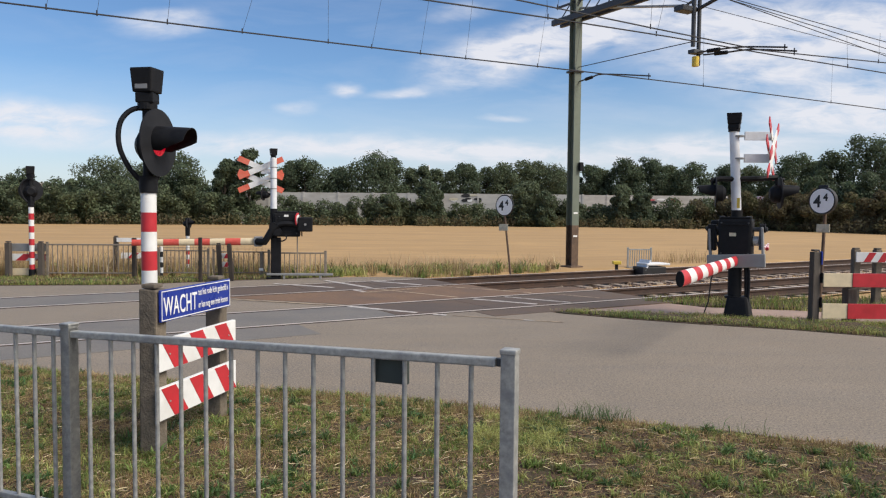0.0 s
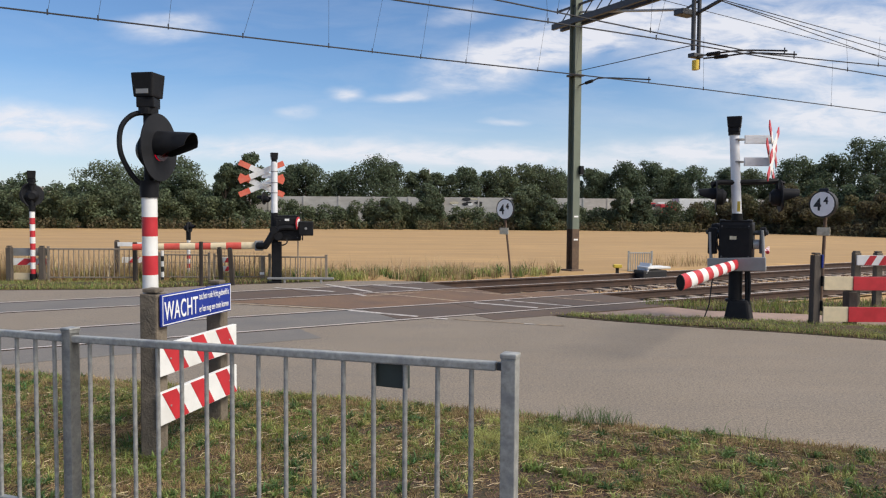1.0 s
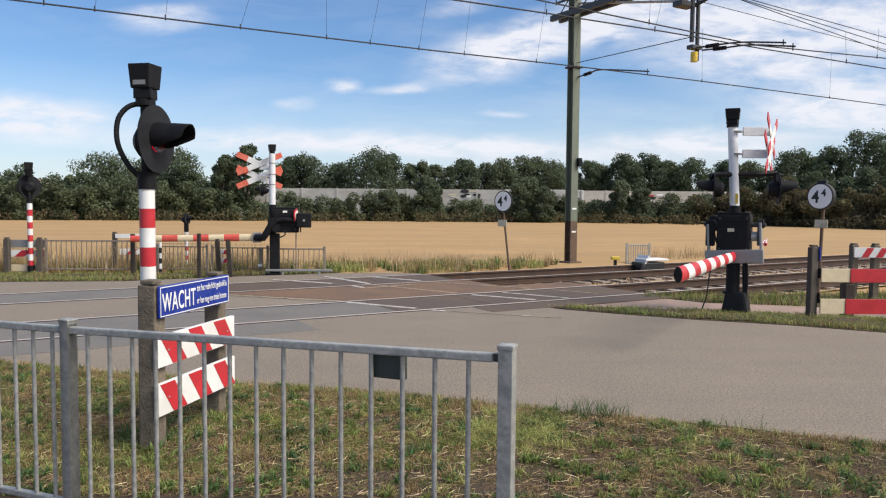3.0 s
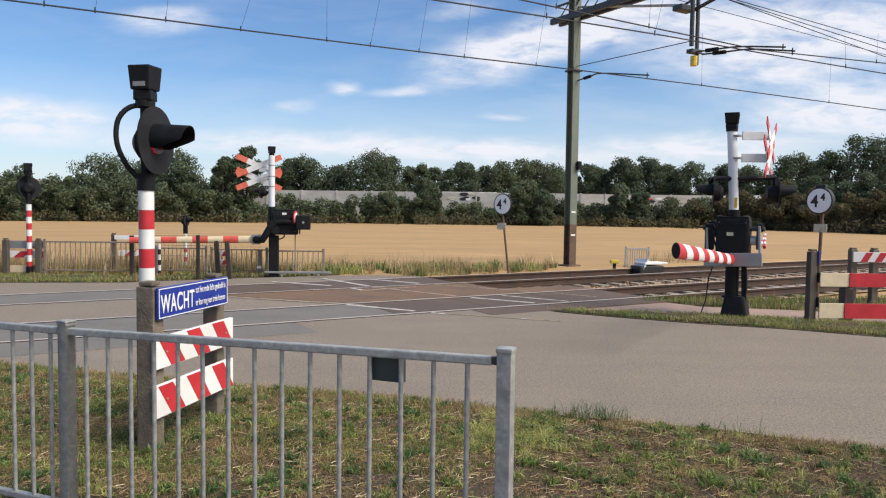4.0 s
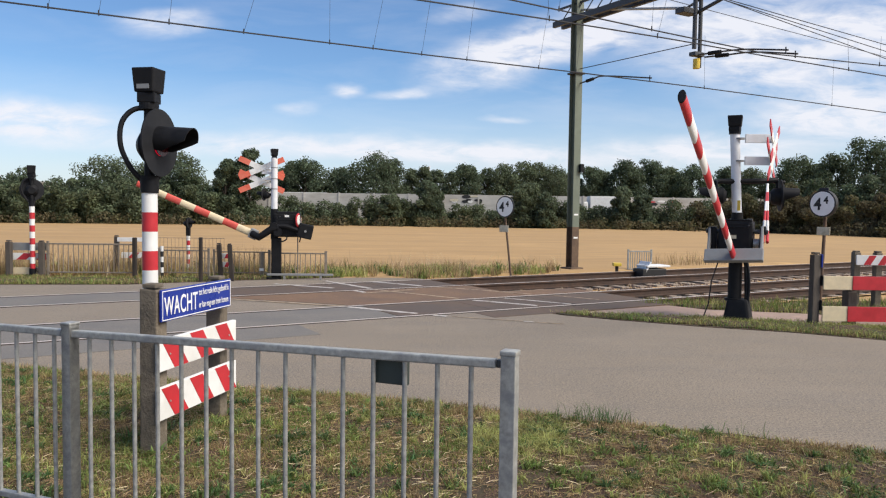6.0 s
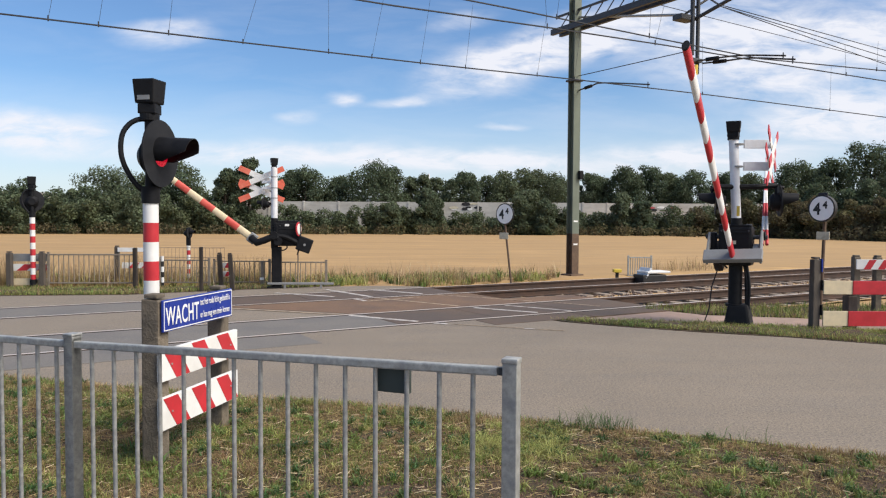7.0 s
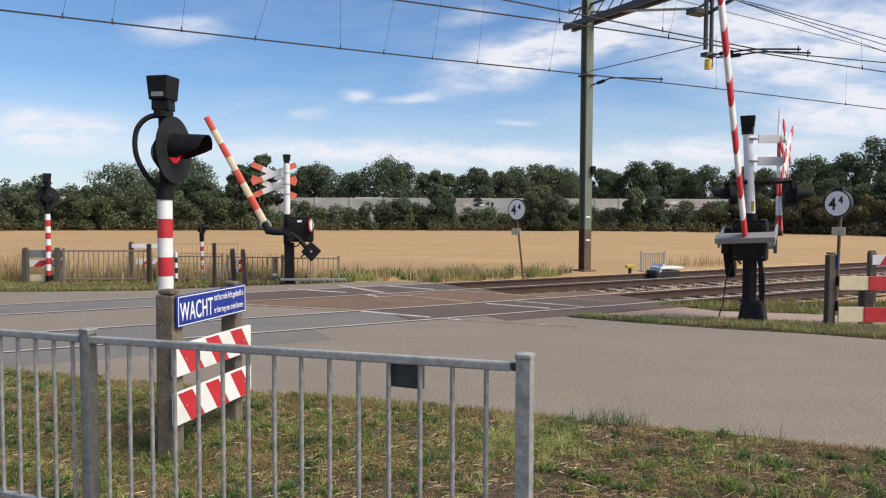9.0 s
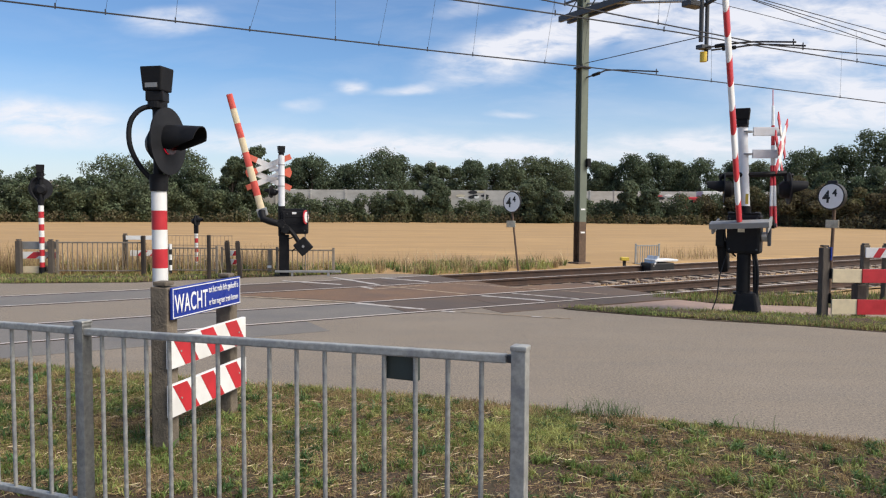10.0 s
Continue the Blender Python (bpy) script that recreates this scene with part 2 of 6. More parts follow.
M["dry_grass"] = material("dry_grass", (0.43, 0.31, 0.168), 0.75, scale=2, vary=0.3, second=(0.19, 0.135, 0.07), amount=0.7, second_scale=2.5, island=0.5, spec=0.2, thin=0.4)
M["rust"] = material("rust", (0.050, 0.030, 0.022), 0.8, scale=12, vary=0.35, second=(0.095, 0.050, 0.030), amount=0.6, second_scale=4)
M["rail_top"] = material("rail_top", (0.72, 0.62, 0.53), 0.45, 0.45, scale=6, vary=0.08, second=(0.36, 0.27, 0.21), amount=0.4, second_scale=1.5)
M["groove"] = material("groove", (0.02, 0.018, 0.017), 0.9, scale=10, vary=0.3)
M["sleeper"] = material("sleeper", (0.29, 0.245, 0.20), 0.9, scale=12, vary=0.2, second=(0.2, 0.13, 0.09), amount=0.7, second_scale=4, bump=0.4, objects=0.15)
M["galvanised"] = material("galvanised", (0.40, 0.40, 0.375), 0.50, 0.35, scale=38, vary=0.28, second=(0.22, 0.23, 0.24), amount=0.7, second_scale=9, bump=0.12, bump_scale=60)
M["red"] = material("red", (0.52, 0.027, 0.037), 0.45, scale=9, vary=0.12, second=(0.40, 0.026, 0.034), amount=0.5, second_scale=5)
M["boom_red"] = material("boom_red", (0.60, 0.075, 0.055), 0.55, scale=9, vary=0.12, second=(0.66, 0.16, 0.12), amount=0.5, second_scale=5)
M["faded_red"] = material("faded_red", (0.66, 0.13, 0.075), 0.55, scale=9, vary=0.12, second=(0.72, 0.22, 0.15), amount=0.5, second_scale=5)
M["sign_white"] = material("sign_white", (0.90, 0.90, 0.88), 0.4, scale=9, vary=0.03, second=(0.80, 0.79, 0.76), amount=0.3, second_scale=4)
M["white"] = material("white", (0.78, 0.78, 0.76), 0.5, scale=9, vary=0.05, second=(0.60, 0.58, 0.53), amount=0.45, second_scale=4)
M["cream"] = material("cream", (0.70, 0.58, 0.38), 0.6, scale=9, vary=0.08, second=(0.55, 0.46, 0.32), amount=0.55, second_scale=5)
M["pole_white"] = material("pole_white", (0.72, 0.74, 0.76), 0.4, scale=9, vary=0.05, second=(0.55, 0.56, 0.56), amount=0.4, second_scale=4)
M["black"] = material("black", (0.0085, 0.009, 0.011), 0.55, spec=0.18, scale=14, vary=0.3, second=(0.018, 0.0175, 0.017), amount=0.5, second_scale=6, bump=0.1)
M["disc_black"] = material("disc_black", (0.016, 0.017, 0.020), 0.6, spec=0.2, scale=10, vary=0.2, second=(0.035, 0.035, 0.037), amount=0.4, second_scale=4)
M["rubber"] = material("rubber", (0.012, 0.0125, 0.015), 0.6, spec=0.25, scale=20, vary=0.3)
M["blue"] = material("blue", (0.012, 0.035, 0.27), 0.3, scale=6, vary=0.08, second=(0.02, 0.05, 0.3), amount=0.3, second_scale=3)
M["letter_white"] = material("letter_white", (0.82, 0.82, 0.82), 0.4, scale=6, vary=0.03)
M["letter_black"] = material("letter_black", (0.015, 0.015, 0.016), 0.5, scale=6, vary=0.1)
M["post_concrete"] = material("post_concrete", (0.165, 0.135, 0.10), 0.9, scale=18, vary=0.3, second=(0.10, 0.085, 0.065), amount=0.85, second_scale=3.5, bump=0.9, bump_scale=55)
M["post_dark"] = material("post_dark", (0.075, 0.062, 0.052), 0.9, scale=18, vary=0.3, second=(0.12, 0.10, 0.08), amount=0.6, second_scale=5, bump=0.7, bump_scale=50, stretch=(1, 1, 0.3))
M["wood_dark"] = material("wood_dark", (0.028, 0.022, 0.018), 0.85, scale=16, vary=0.35, second=(0.06, 0.045, 0.035), amount=0.6, second_scale=6, bump=0.5, stretch=(1, 1, 0.2))
M["mast_green"] = material("mast_green", (0.150, 0.176, 0.135), 0.6, scale=6, vary=0.12, second=(0.115, 0.13, 0.10), amount=0.6, second_scale=1.5)
M["mast_rust"] = material("mast_rust", (0.13, 0.085, 0.055), 0.85, scale=8, vary=0.3, second=(0.08, 0.05, 0.035), amount=0.8, second_scale=3)
M["steel_dark"] = material("steel_dark", (0.065, 0.068, 0.072), 0.5, 0.4, scale=12, vary=0.25)
M["steel_brown"] = material("steel_brown", (0.24, 0.20, 0.155), 0.7, 0.2, scale=12, vary=0.3, second=(0.22, 0.2, 0.17), amount=0.6, second_scale=5)
M["wire"] = material("wire", (0.016, 0.018, 0.024), 0.6, 0.0, scale=12, vary=0.2)
M["yellow"] = material("yellow", (0.70, 0.50, 0.06), 0.5, scale=10, vary=0.12, second=(0.5, 0.38, 0.1), amount=0.5)
M["grey_paint"] = material("grey_paint", (0.25, 0.255, 0.255), 0.45, scale=10, vary=0.08, second=(0.17, 0.165, 0.16), amount=0.6, second_scale=5)
M["old_plate"] = material("old_plate", (0.58, 0.53, 0.40), 0.6, scale=14, vary=0.2, second=(0.3, 0.26, 0.17), amount=0.6, second_scale=9)
M["dark_green"] = material("dark_green", (0.045, 0.06, 0.055), 0.5, scale=10, vary=0.15)
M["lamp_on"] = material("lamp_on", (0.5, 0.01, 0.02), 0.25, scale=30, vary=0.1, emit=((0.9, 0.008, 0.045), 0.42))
M["lamp_off"] = material("lamp_off", (0.05, 0.006, 0.008), 0.25, scale=30, vary=0.1)
M["wall_concrete"] = material("wall_concrete", (0.47, 0.455, 0.42), 0.9, scale=0.8, vary=0.15, second=(0.36, 0.33, 0.29), amount=0.7, second_scale=0.25, bump=0.3, stretch=(1, 1, 2.5))
M["leaf_dark"] = material("leaf_dark", (0.105, 0.136, 0.082), 0.65, scale=0.5, vary=0.3, second=(0.065, 0.085, 0.032), amount=0.6, second_scale=0.3, island=0.45, spec=0.3, thin=0.4)
M["leaf"] = material("leaf", (0.122, 0.152, 0.088), 0.65, scale=0.5, vary=0.3, second=(0.11, 0.12, 0.05), amount=0.6, second_scale=0.3, island=0.45, spec=0.3, thin=0.4)
M["leaf_dry"] = material("leaf_dry", (0.15, 0.128, 0.075), 0.75, scale=0.5, vary=0.3, second=(0.085, 0.098, 0.04), amount=0.8, second_scale=0.35, island=0.4, spec=0.2, thin=0.4)
M["bark"] = material("bark", (0.07, 0.055, 0.042), 0.9, scale=5, vary=0.3, bump=0.6, bump_scale=20)
M["glass_dark"] = material("glass_dark", (0.01, 0.012, 0.015), 0.1, scale=5, vary=0.1)

# ---- mesh helpers ----


def link(name, bm, mat, smooth=False):
    me = bpy.data.meshes.new(name)
    bmesh.ops.recalc_face_normals(bm, faces=bm.faces[:])
    bm.to_mesh(me)
    bm.free()
    for m in mat if isinstance(mat, (list, tuple)) else [mat]:
        me.materials.append(m)
    if smooth:
        for p in me.polygons:
            p.use_smooth = True
        me.set_sharp_from_angle(angle=radians(38))
    return new(name, me)


def part(name, bm, mat, parent, label="", smooth=False):
    ob = link(name, bm, mat, smooth)
    ob.parent = parent
    if label:
        tagged(ob, label)
    return ob


def empty(name, x, y, z=0.0, rz=0.0, rx=0.0, ry=0.0, label="", category="", group="", kind=""):
    ob = new(name)
    ob.matrix_basis = pose(x, y, z, rx, ry, rz)
    return tagged(ob, label, category, group, kind)


def box(sx, sy, sz, x=0, y=0, z=0, bevel=0.0, m=None, bm=None, taper=1.0, mat=0):
    """A box centred on x, y with its foot at z; taper: how much wider its top is."""
    b = bm or bmesh.new()
    vs = bmesh.ops.create_cube(b, size=1.0)["verts"]
    for v in vs:
        k = taper if v.co.z > 0 else 1.0
        v.co = Vector((v.co.x * sx * k + x, v.co.y * sy * k + y, (v.co.z + 0.5) * sz + z))
    if m is not None:
        bmesh.ops.transform(b, matrix=m, verts=vs)
    faces = {f for v in vs for f in v.link_faces}
    for f in faces:
        f.material_index = mat
    if bevel:
        bmesh.ops.bevel(b, geom=list({e for v in vs for e in v.link_edges}), offset=bevel, segments=2, affect="EDGES", profile=0.6)
    return b


def rod(p, q, r, r2=None, seg=14, bm=None, mat=0, caps=True):
    b = bm or bmesh.new()
    p, q = Vector(p), Vector(q)
    vs = bmesh.ops.create_cone(b, cap_ends=caps, segments=seg, radius1=r, radius2=r if r2 is None else r2, depth=(q - p).length)["verts"]
    bmesh.ops.transform(b, matrix=Matrix.Translation((p + q) / 2) @ (q - p).to_track_quat("Z", "Y").to_matrix().to_4x4(), verts=vs)
    for f in {f for v in vs for f in v.link_faces}:
        f.material_index = mat
    return b


def tube(points, r, seg=8, bm=None, fine=1):
    """A round tube along points; fine: steps of a smooth curve between two of them."""
    b = bm or bmesh.new()
    pts = [Vector(p) for p in points]
    if fine > 1:
        ext = [pts[0] * 2 - pts[1]] + pts + [pts[-1] * 2 - pts[-2]]
        out = []
        for p0, p1, p2, p3 in zip(ext, ext[1:], ext[2:], ext[3:]):
            for k in range(fine):
                t = k / fine
                out.append(0.5 * (2 * p1 + (p2 - p0) * t + (2 * p0 - 5 * p1 + 4 * p2 - p3) * t * t + (3 * p1 - p0 - 3 * p2 + p3) * t ** 3))
        pts = out + [pts[-1]]
    rings, q = [], None
    for i, p in enumerate(pts):
        t = (pts[min(i + 1, len(pts) - 1)] - pts[max(i - 1, 0)]).normalized()
        q = t.to_track_quat("Z", "Y") if q is None else (q @ Vector((0, 0, 1))).rotation_difference(t) @ q
        rings.append([b.verts.new(p + q @ Vector((r * math.cos(a * 2 * math.pi / seg), r * math.sin(a * 2 * math.pi / seg), 0))) for a in range(seg)])
    for a, c in zip(rings, rings[1:]):
        for k in range(seg):
            b.faces.new((a[k], a[(k + 1) % seg], c[(k + 1) % seg], c[k]))
    b.faces.new(rings[0])
    b.faces.new(rings[-1])
    return b


def slab(points, z, thick, bm=None):
    """A flat plate with the given outline; its top at z."""
    b = bm or bmesh.new()
    top = [b.verts.new((x, y, z)) for x, y in points]
    low = [b.verts.new((x, y, z - thick)) for x, y in points]
    tris = geometry.tessellate_polygon([[Vector((x, y, 0)) for x, y in points]])
    for t in tris:
        b.faces.new([top[i] for i in t])
        b.faces.new([low[i] for i in reversed(t)])
    n = len(points)
    for i in range(n):
        b.faces.new((top[i], top[(i + 1) % n], low[(i + 1) % n], low[i]))
    return b


def lettering(text, size, mat, parent, m, name="lettering", squeeze=1.0, bold=0.0, space=1.0):
    cu = bpy.data.curves.new(name, "FONT")
    cu.body, cu.size, cu.extrude, cu.offset, cu.space_character = text, size, 0.001, bold, space
    tmp = bpy.data.objects.new(name, cu)
    scene.collection.objects.link(tmp)
    me = bpy.data.meshes.new_from_object(tmp.evaluated_get(bpy.context.evaluated_depsgraph_get()))
    scene.collection.objects.unlink(tmp)
    bpy.data.objects.remove(tmp)
    me.transform(m @ Matrix.Diagonal((squeeze, 1, 1, 1)))
    me.materials.clear()
    me.materials.append(mat)
    ob = new(name, me)
    ob.parent = parent
    return ob


TH = radians(30.67)
EU, EN = Vector((math.cos(TH), math.sin(TH))), Vector((-math.sin(TH), math.cos(TH)))


def on_track(u, d, z=0.0):
    """A place u metres along the railway and d metres across it."""
    p = EU * u + EN * d
    return (p.x, p.y, z)


RNG = np.random.default_rng(7)


def blades(name, places, heights, width, mat, parent=None, lean=0.45, segs=2):
    """Grass as one mesh of many tapered, bent blades."""
    n = len(places)
    P = np.asarray(places, float)
    h = np.asarray(heights, float)[:, None]
    a = RNG.uniform(0, 2 * np.pi, n)
    side = np.stack([np.cos(a), np.sin(a), np.zeros(n)], 1)
    a2 = RNG.uniform(0, 2 * np.pi, n)
    bend = np.stack([np.cos(a2), np.sin(a2), np.zeros(n)], 1) * RNG.uniform(0.1, 1.0, n)[:, None] * lean
    w = width * RNG.uniform(0.6, 1.3, n)[:, None]
    up = np.array([0, 0, 1.0])
    v = np.stack([P - side * w / 2, P + side * w / 2,
                  P + up * h * 0.55 + bend * h * 0.3 - side * w * 0.4, P + up * h * 0.55 + bend * h * 0.3 + side * w * 0.4,
                  P + up * h * (1 - 0.35 * np.linalg.norm(bend, axis=1)[:, None]) + bend * h], 1).reshape(-1, 3)
    i = np.arange(n)[:, None] * 5
    quads = (i + np.array([[0, 1, 3, 2]])).tolist()
    tris = (i + np.array([[2, 3, 4]])).tolist()
    me = bpy.data.meshes.new(name)
    me.from_pydata(v.tolist(), [], quads + tris)
    me.materials.append(mat)
    ob = new(name, me)
    ob.parent = parent
    return ob


def in_poly(x, y, poly):
    inside = np.zeros(len(x), bool)
    for (x0, y0), (x1, y1) in zip(poly, poly[1:] + poly[:1]):
        c = ((y0 > y) != (y1 > y)) & (x < (x1 - x0) * (y - y0) / (y1 - y0 + 1e-12) + x0)
        inside ^= c
    return inside


def scatter(poly, n, patchy=0.0, scale=1.0, seed=0.0, inverse=False):
    """n random places inside an outline; patchy: how strongly they gather in patches."""
    xs, ys = [p[0] for p in poly], [p[1] for p in poly]
    out = []
    while len(out) < n:
        x, y = RNG.uniform(min(xs), max(xs), 4000), RNG.uniform(min(ys), max(ys), 4000)
        ok = in_poly(x, y, poly)
        for px, py in zip(x[ok], y[ok]):
            if patchy:
                f = noise.noise((px * scale + seed, py * scale, seed)) + 0.5 * noise.noise((px * scale * 3.1, py * scale * 3.1, seed))
                f = -f if inverse else f
                if RNG.random() > 0.5 + patchy * f * 1.6:
                    continue
            out.append((px, py))
    return out[:n]

# ---- ground, road and crossing ----


def ground_height(u, d):
    """Lower in the railway's bed, a little uneven in the field."""
    bed = min(max((d - 9.2) / 0.5, 0), 1) * min(max((16.7 - d) / 0.6, 0), 1)
    return -0.045 - 0.17 * bed + (0.05 * noise.noise((u * 0.05, d * 0.05, 3)) if d > 17 else 0)


def build_ground():
    us = [-1500, -600, -250, -120, -60, -30, -15, -8, -4, 0, 4, 8, 12, 16, 22, 30, 40, 55, 75, 100, 140, 200, 400, 900, 2000]
    ds = [-900, -300, -100, -40, -15, -5, 0, 4, 7, 9.2, 9.7, 11, 13, 16.1, 16.7, 18, 20, 24, 30, 40, 55, 70, 90, 120, 200, 400, 900, 2200]
    bm = bmesh.new()
    g = [[bm.verts.new(on_track(u, d, ground_height(u, d))) for u in us] for d in ds]
    for a, b in zip(g, g[1:]):
        for i in range(len(us) - 1):
            bm.faces.new((a[i], a[i + 1], b[i + 1], b[i]))
    tagged(link("ground", bm, M["straw"]), "flat harvested wheat field of pale golden stubble", "field", kind="structure")


build_ground()

ROAD_NEAR = [(-60, 25.0), (-12, 10.0), (-4.61, 7.63), (-3.22, 7.16), (-2.01, 6.8), (-0.4, 6.38), (0.69, 5.99), (2.22, 5.54), (3.11, 5.09), (8, 2.6), (60, -26)]
ROAD_FAR = [(60, -19), (12, 6.6), (5.97, 9.87), (4.96, 10.44), (3.88, 10.85), (2.77, 11.42), (1.98, 11.9), (1.55, 12.35), (2.3, 13.2)]
DECK_END = [on_track(10.7, 9.9)[:2], on_track(10.7, 12.55)[:2], on_track(8.75, 12.6)[:2], on_track(8.75, 15.85)[:2]]
ROAD_LEFT = [(-1.6, 18.2), (-2.55, 18.0), (-4.93, 16.85), (-6.76, 15.75), (-8.15, 15.55), (-9.22, 15.4), (-14, 15.6), (-60, 33)]
ROAD = ROAD_NEAR + ROAD_FAR + DECK_END + ROAD_LEFT
tagged(link("road", slab(ROAD, 0.0, 0.25), M["asphalt"]), "grey-brown worn asphalt road over the railway", "road", kind="structure")


def strip_on_track(u0, u1, d0, d1, z, thick, bm=None):
    return slab([on_track(u0, d0)[:2], on_track(u1, d0)[:2], on_track(u1, d1)[:2], on_track(u0, d1)[:2]], z, thick, bm)


RAILS = (10.18, 11.685, 13.945, 15.45)


def build_deck():
    deck = empty("crossing_deck", 0, 0, label="brown rubber and concrete level crossing panels between the rails", category="crossing deck", kind="structure")
    for d0, d1, u0, u1, mat, n in ((10.28, 11.59, 5.3, 10.7, "deck", 3), (11.78, 12.5, 8.92, 10.7, "rust_asphalt", 1), (14.04, 15.36, 3.6, 8.75, "deck", 3),
                                   (10.28, 11.59, -7.0, 5.28, "old_asphalt", 2), (9.2, 10.08, -7.0, 3.6, "old_asphalt", 1), (9.5, 10.08, 6.6, 10.7, "deck", 2), (14.04, 15.36, -12, 3.58, "old_asphalt", 2)):
        step = (u1 - u0) / n
        for i in range(n):
            part("panel", strip_on_track(u0 + i * step + 0.008, u0 + (i + 1) * step - 0.008, d0, d1, 0.006, 0.10), M[mat], deck)
    edge = [on_track(3.45, 13.85)[:2], (-1.74, 12.86), on_track(5.1, 11.78)[:2], on_track(8.9, 11.78)[:2], on_track(8.9, 13.85)[:2]]
    part("panel", slab(edge, 0.006, 0.10), M["rust_asphalt"], deck, "rust-stained brown asphalt between the tracks")
    for d in RAILS:
        for side in (-1, 1):
            part("flangeway", strip_on_track(-40, 8.7 if d > 13 else 10.68, d + side * 0.037, d + side * (0.078 if side * (1 if d in (RAILS[1], RAILS[3]) else -1) < 0 else 0.050), 0.004, 0.05), M["groove"], deck)


build_deck()


def build_lines():
    """White road markings, thin plates of paint."""
    w, r = "worn_paint", "road_paint"
    marks = [((0.59, 13.73), (1.68, 13.06), 0.10, r), ((-1.59, 12.53), (-0.41, 11.84), 0.11, r), ((-0.13, 11.66), (0.07, 11.57), 0.09, r), ((0.16, 11.55), (1.23, 11.16), 0.025, w),
             ((1.24, 11.13), (1.39, 11.08), 0.05, r), ((1.43, 11.06), (1.81, 10.94), 0.025, w), ((-2.73, 17.11), (-1.52, 15.57), 0.12, r), ((-1.65, 17.07), (-0.47, 16.26), 0.11, r),
             ((-1.41, 15.36), (0.30, 13.98), 0.08, w), ((-0.12, 16.05), (0.80, 15.54), 0.07, w), ((0.80, 15.54), (1.80, 14.87), 0.06, w), ((-1.80, 15.11), (-1.56, 14.81), 0.09, r),
             ((1.20, 14.14), (2.33, 13.35), 0.07, r), ((2.23, 14.70), (3.00, 14.09), 0.05, w), ((-3.84, 13.41), (-1.66, 12.60), 0.07, w), ((-0.51, 15.54), (-1.60, 14.66), 0.05, w), ((-3.7, 16.25), (-2.3, 15.55), 0.11, r)]
    for (x0, y0), (x1, y1), w, mat in marks:
        d = Vector((x1 - x0, y1 - y0)).normalized()
        n = Vector((-d.y, d.x)) * w / 2
        bm = slab([(x0 - n.x, y0 - n.y), (x1 - n.x, y1 - n.y), (x1 + n.x, y1 + n.y), (x0 + n.x, y0 + n.y)], 0.0105, 0.004)
        tagged(link("road_marking", bm, M[mat]), "worn white road marking line on the crossing", "road marking", "crossing markings", "structure")


build_lines()

PATH_EDGE = [(1.62, 12.42), (2.77, 12.32), (4.24, 11.86), (5.64, 11.46), (9, 10.2), (24, 3.2), (24, 4.8), (9, 11.45), (6.16, 12.62), (4.62, 12.98), (3.95, 13.75), (2.45, 13.1)]
tagged(link("cycle_path", slab(PATH_EDGE, -0.012, 0.2), M["path"]), "pinkish paved cycle path beside the road", "path", kind="structure")
VERGE_RIGHT = [(1.75, 12.3), (2.1, 11.95), (2.85, 11.45), (3.95, 10.9), (5.0, 10.5), (6.0, 9.92), (12, 6.7), (40, -8.0), (40, -5.6), (24, 3.1), (9, 10.12), (5.64, 11.38), (4.24, 11.78), (2.77, 12.24)]
VERGE_NEAR = [(-12, 9.92), (-4.63, 7.58), (-3.24, 7.1), (-2.03, 6.74), (-0.42, 6.32), (0.67, 5.93), (2.2, 5.48), (3.08, 5.04), (8, 2.52), (14, -0.4), (10, -8), (-20, -8), (-30, 10)]
VERGE_PATCH = [(3.4, 13.7), (4.62, 13.06), (6.16, 12.7), (9, 11.55), (14, 9.2), (14, 15.9), on_track(10.8, 9.75)[:2]]
VERGE_LEFT = [(-30, 21.6), (-14, 15.66), (-9.22, 15.46), (-8.15, 15.61), (-6.76, 15.81), (-4.93, 16.91), (-2.55, 18.06), (-2.6, 18.9), (-5, 18.0), (-7, 17.2), (-14, 17.2), (-30, 24)]


def rise(xy, poly, bumps):
    """How far the rough ground stands up at places inside an outline."""
    q = np.asarray(xy, float)
    dist = np.full(len(q), 9.0)
    for a, b in zip(poly, poly[1:] + poly[:1]):
        a, b = np.array(a, float), np.array(b, float)
        t = np.clip(((q - a) @ (b - a)) / ((b - a) @ (b - a)), 0, 1)
        dist = np.minimum(dist, np.linalg.norm(q - a - t[:, None] * (b - a), axis=1))
    n = np.array([0.7 + 0.8 * noise.noise((x * 1.6, y * 1.6, 0)) + 0.5 * noise.noise((x * 6, y * 6, 5)) for x, y in q])
    return np.maximum(0.0, bumps * np.minimum(1, dist / 0.35) * n)


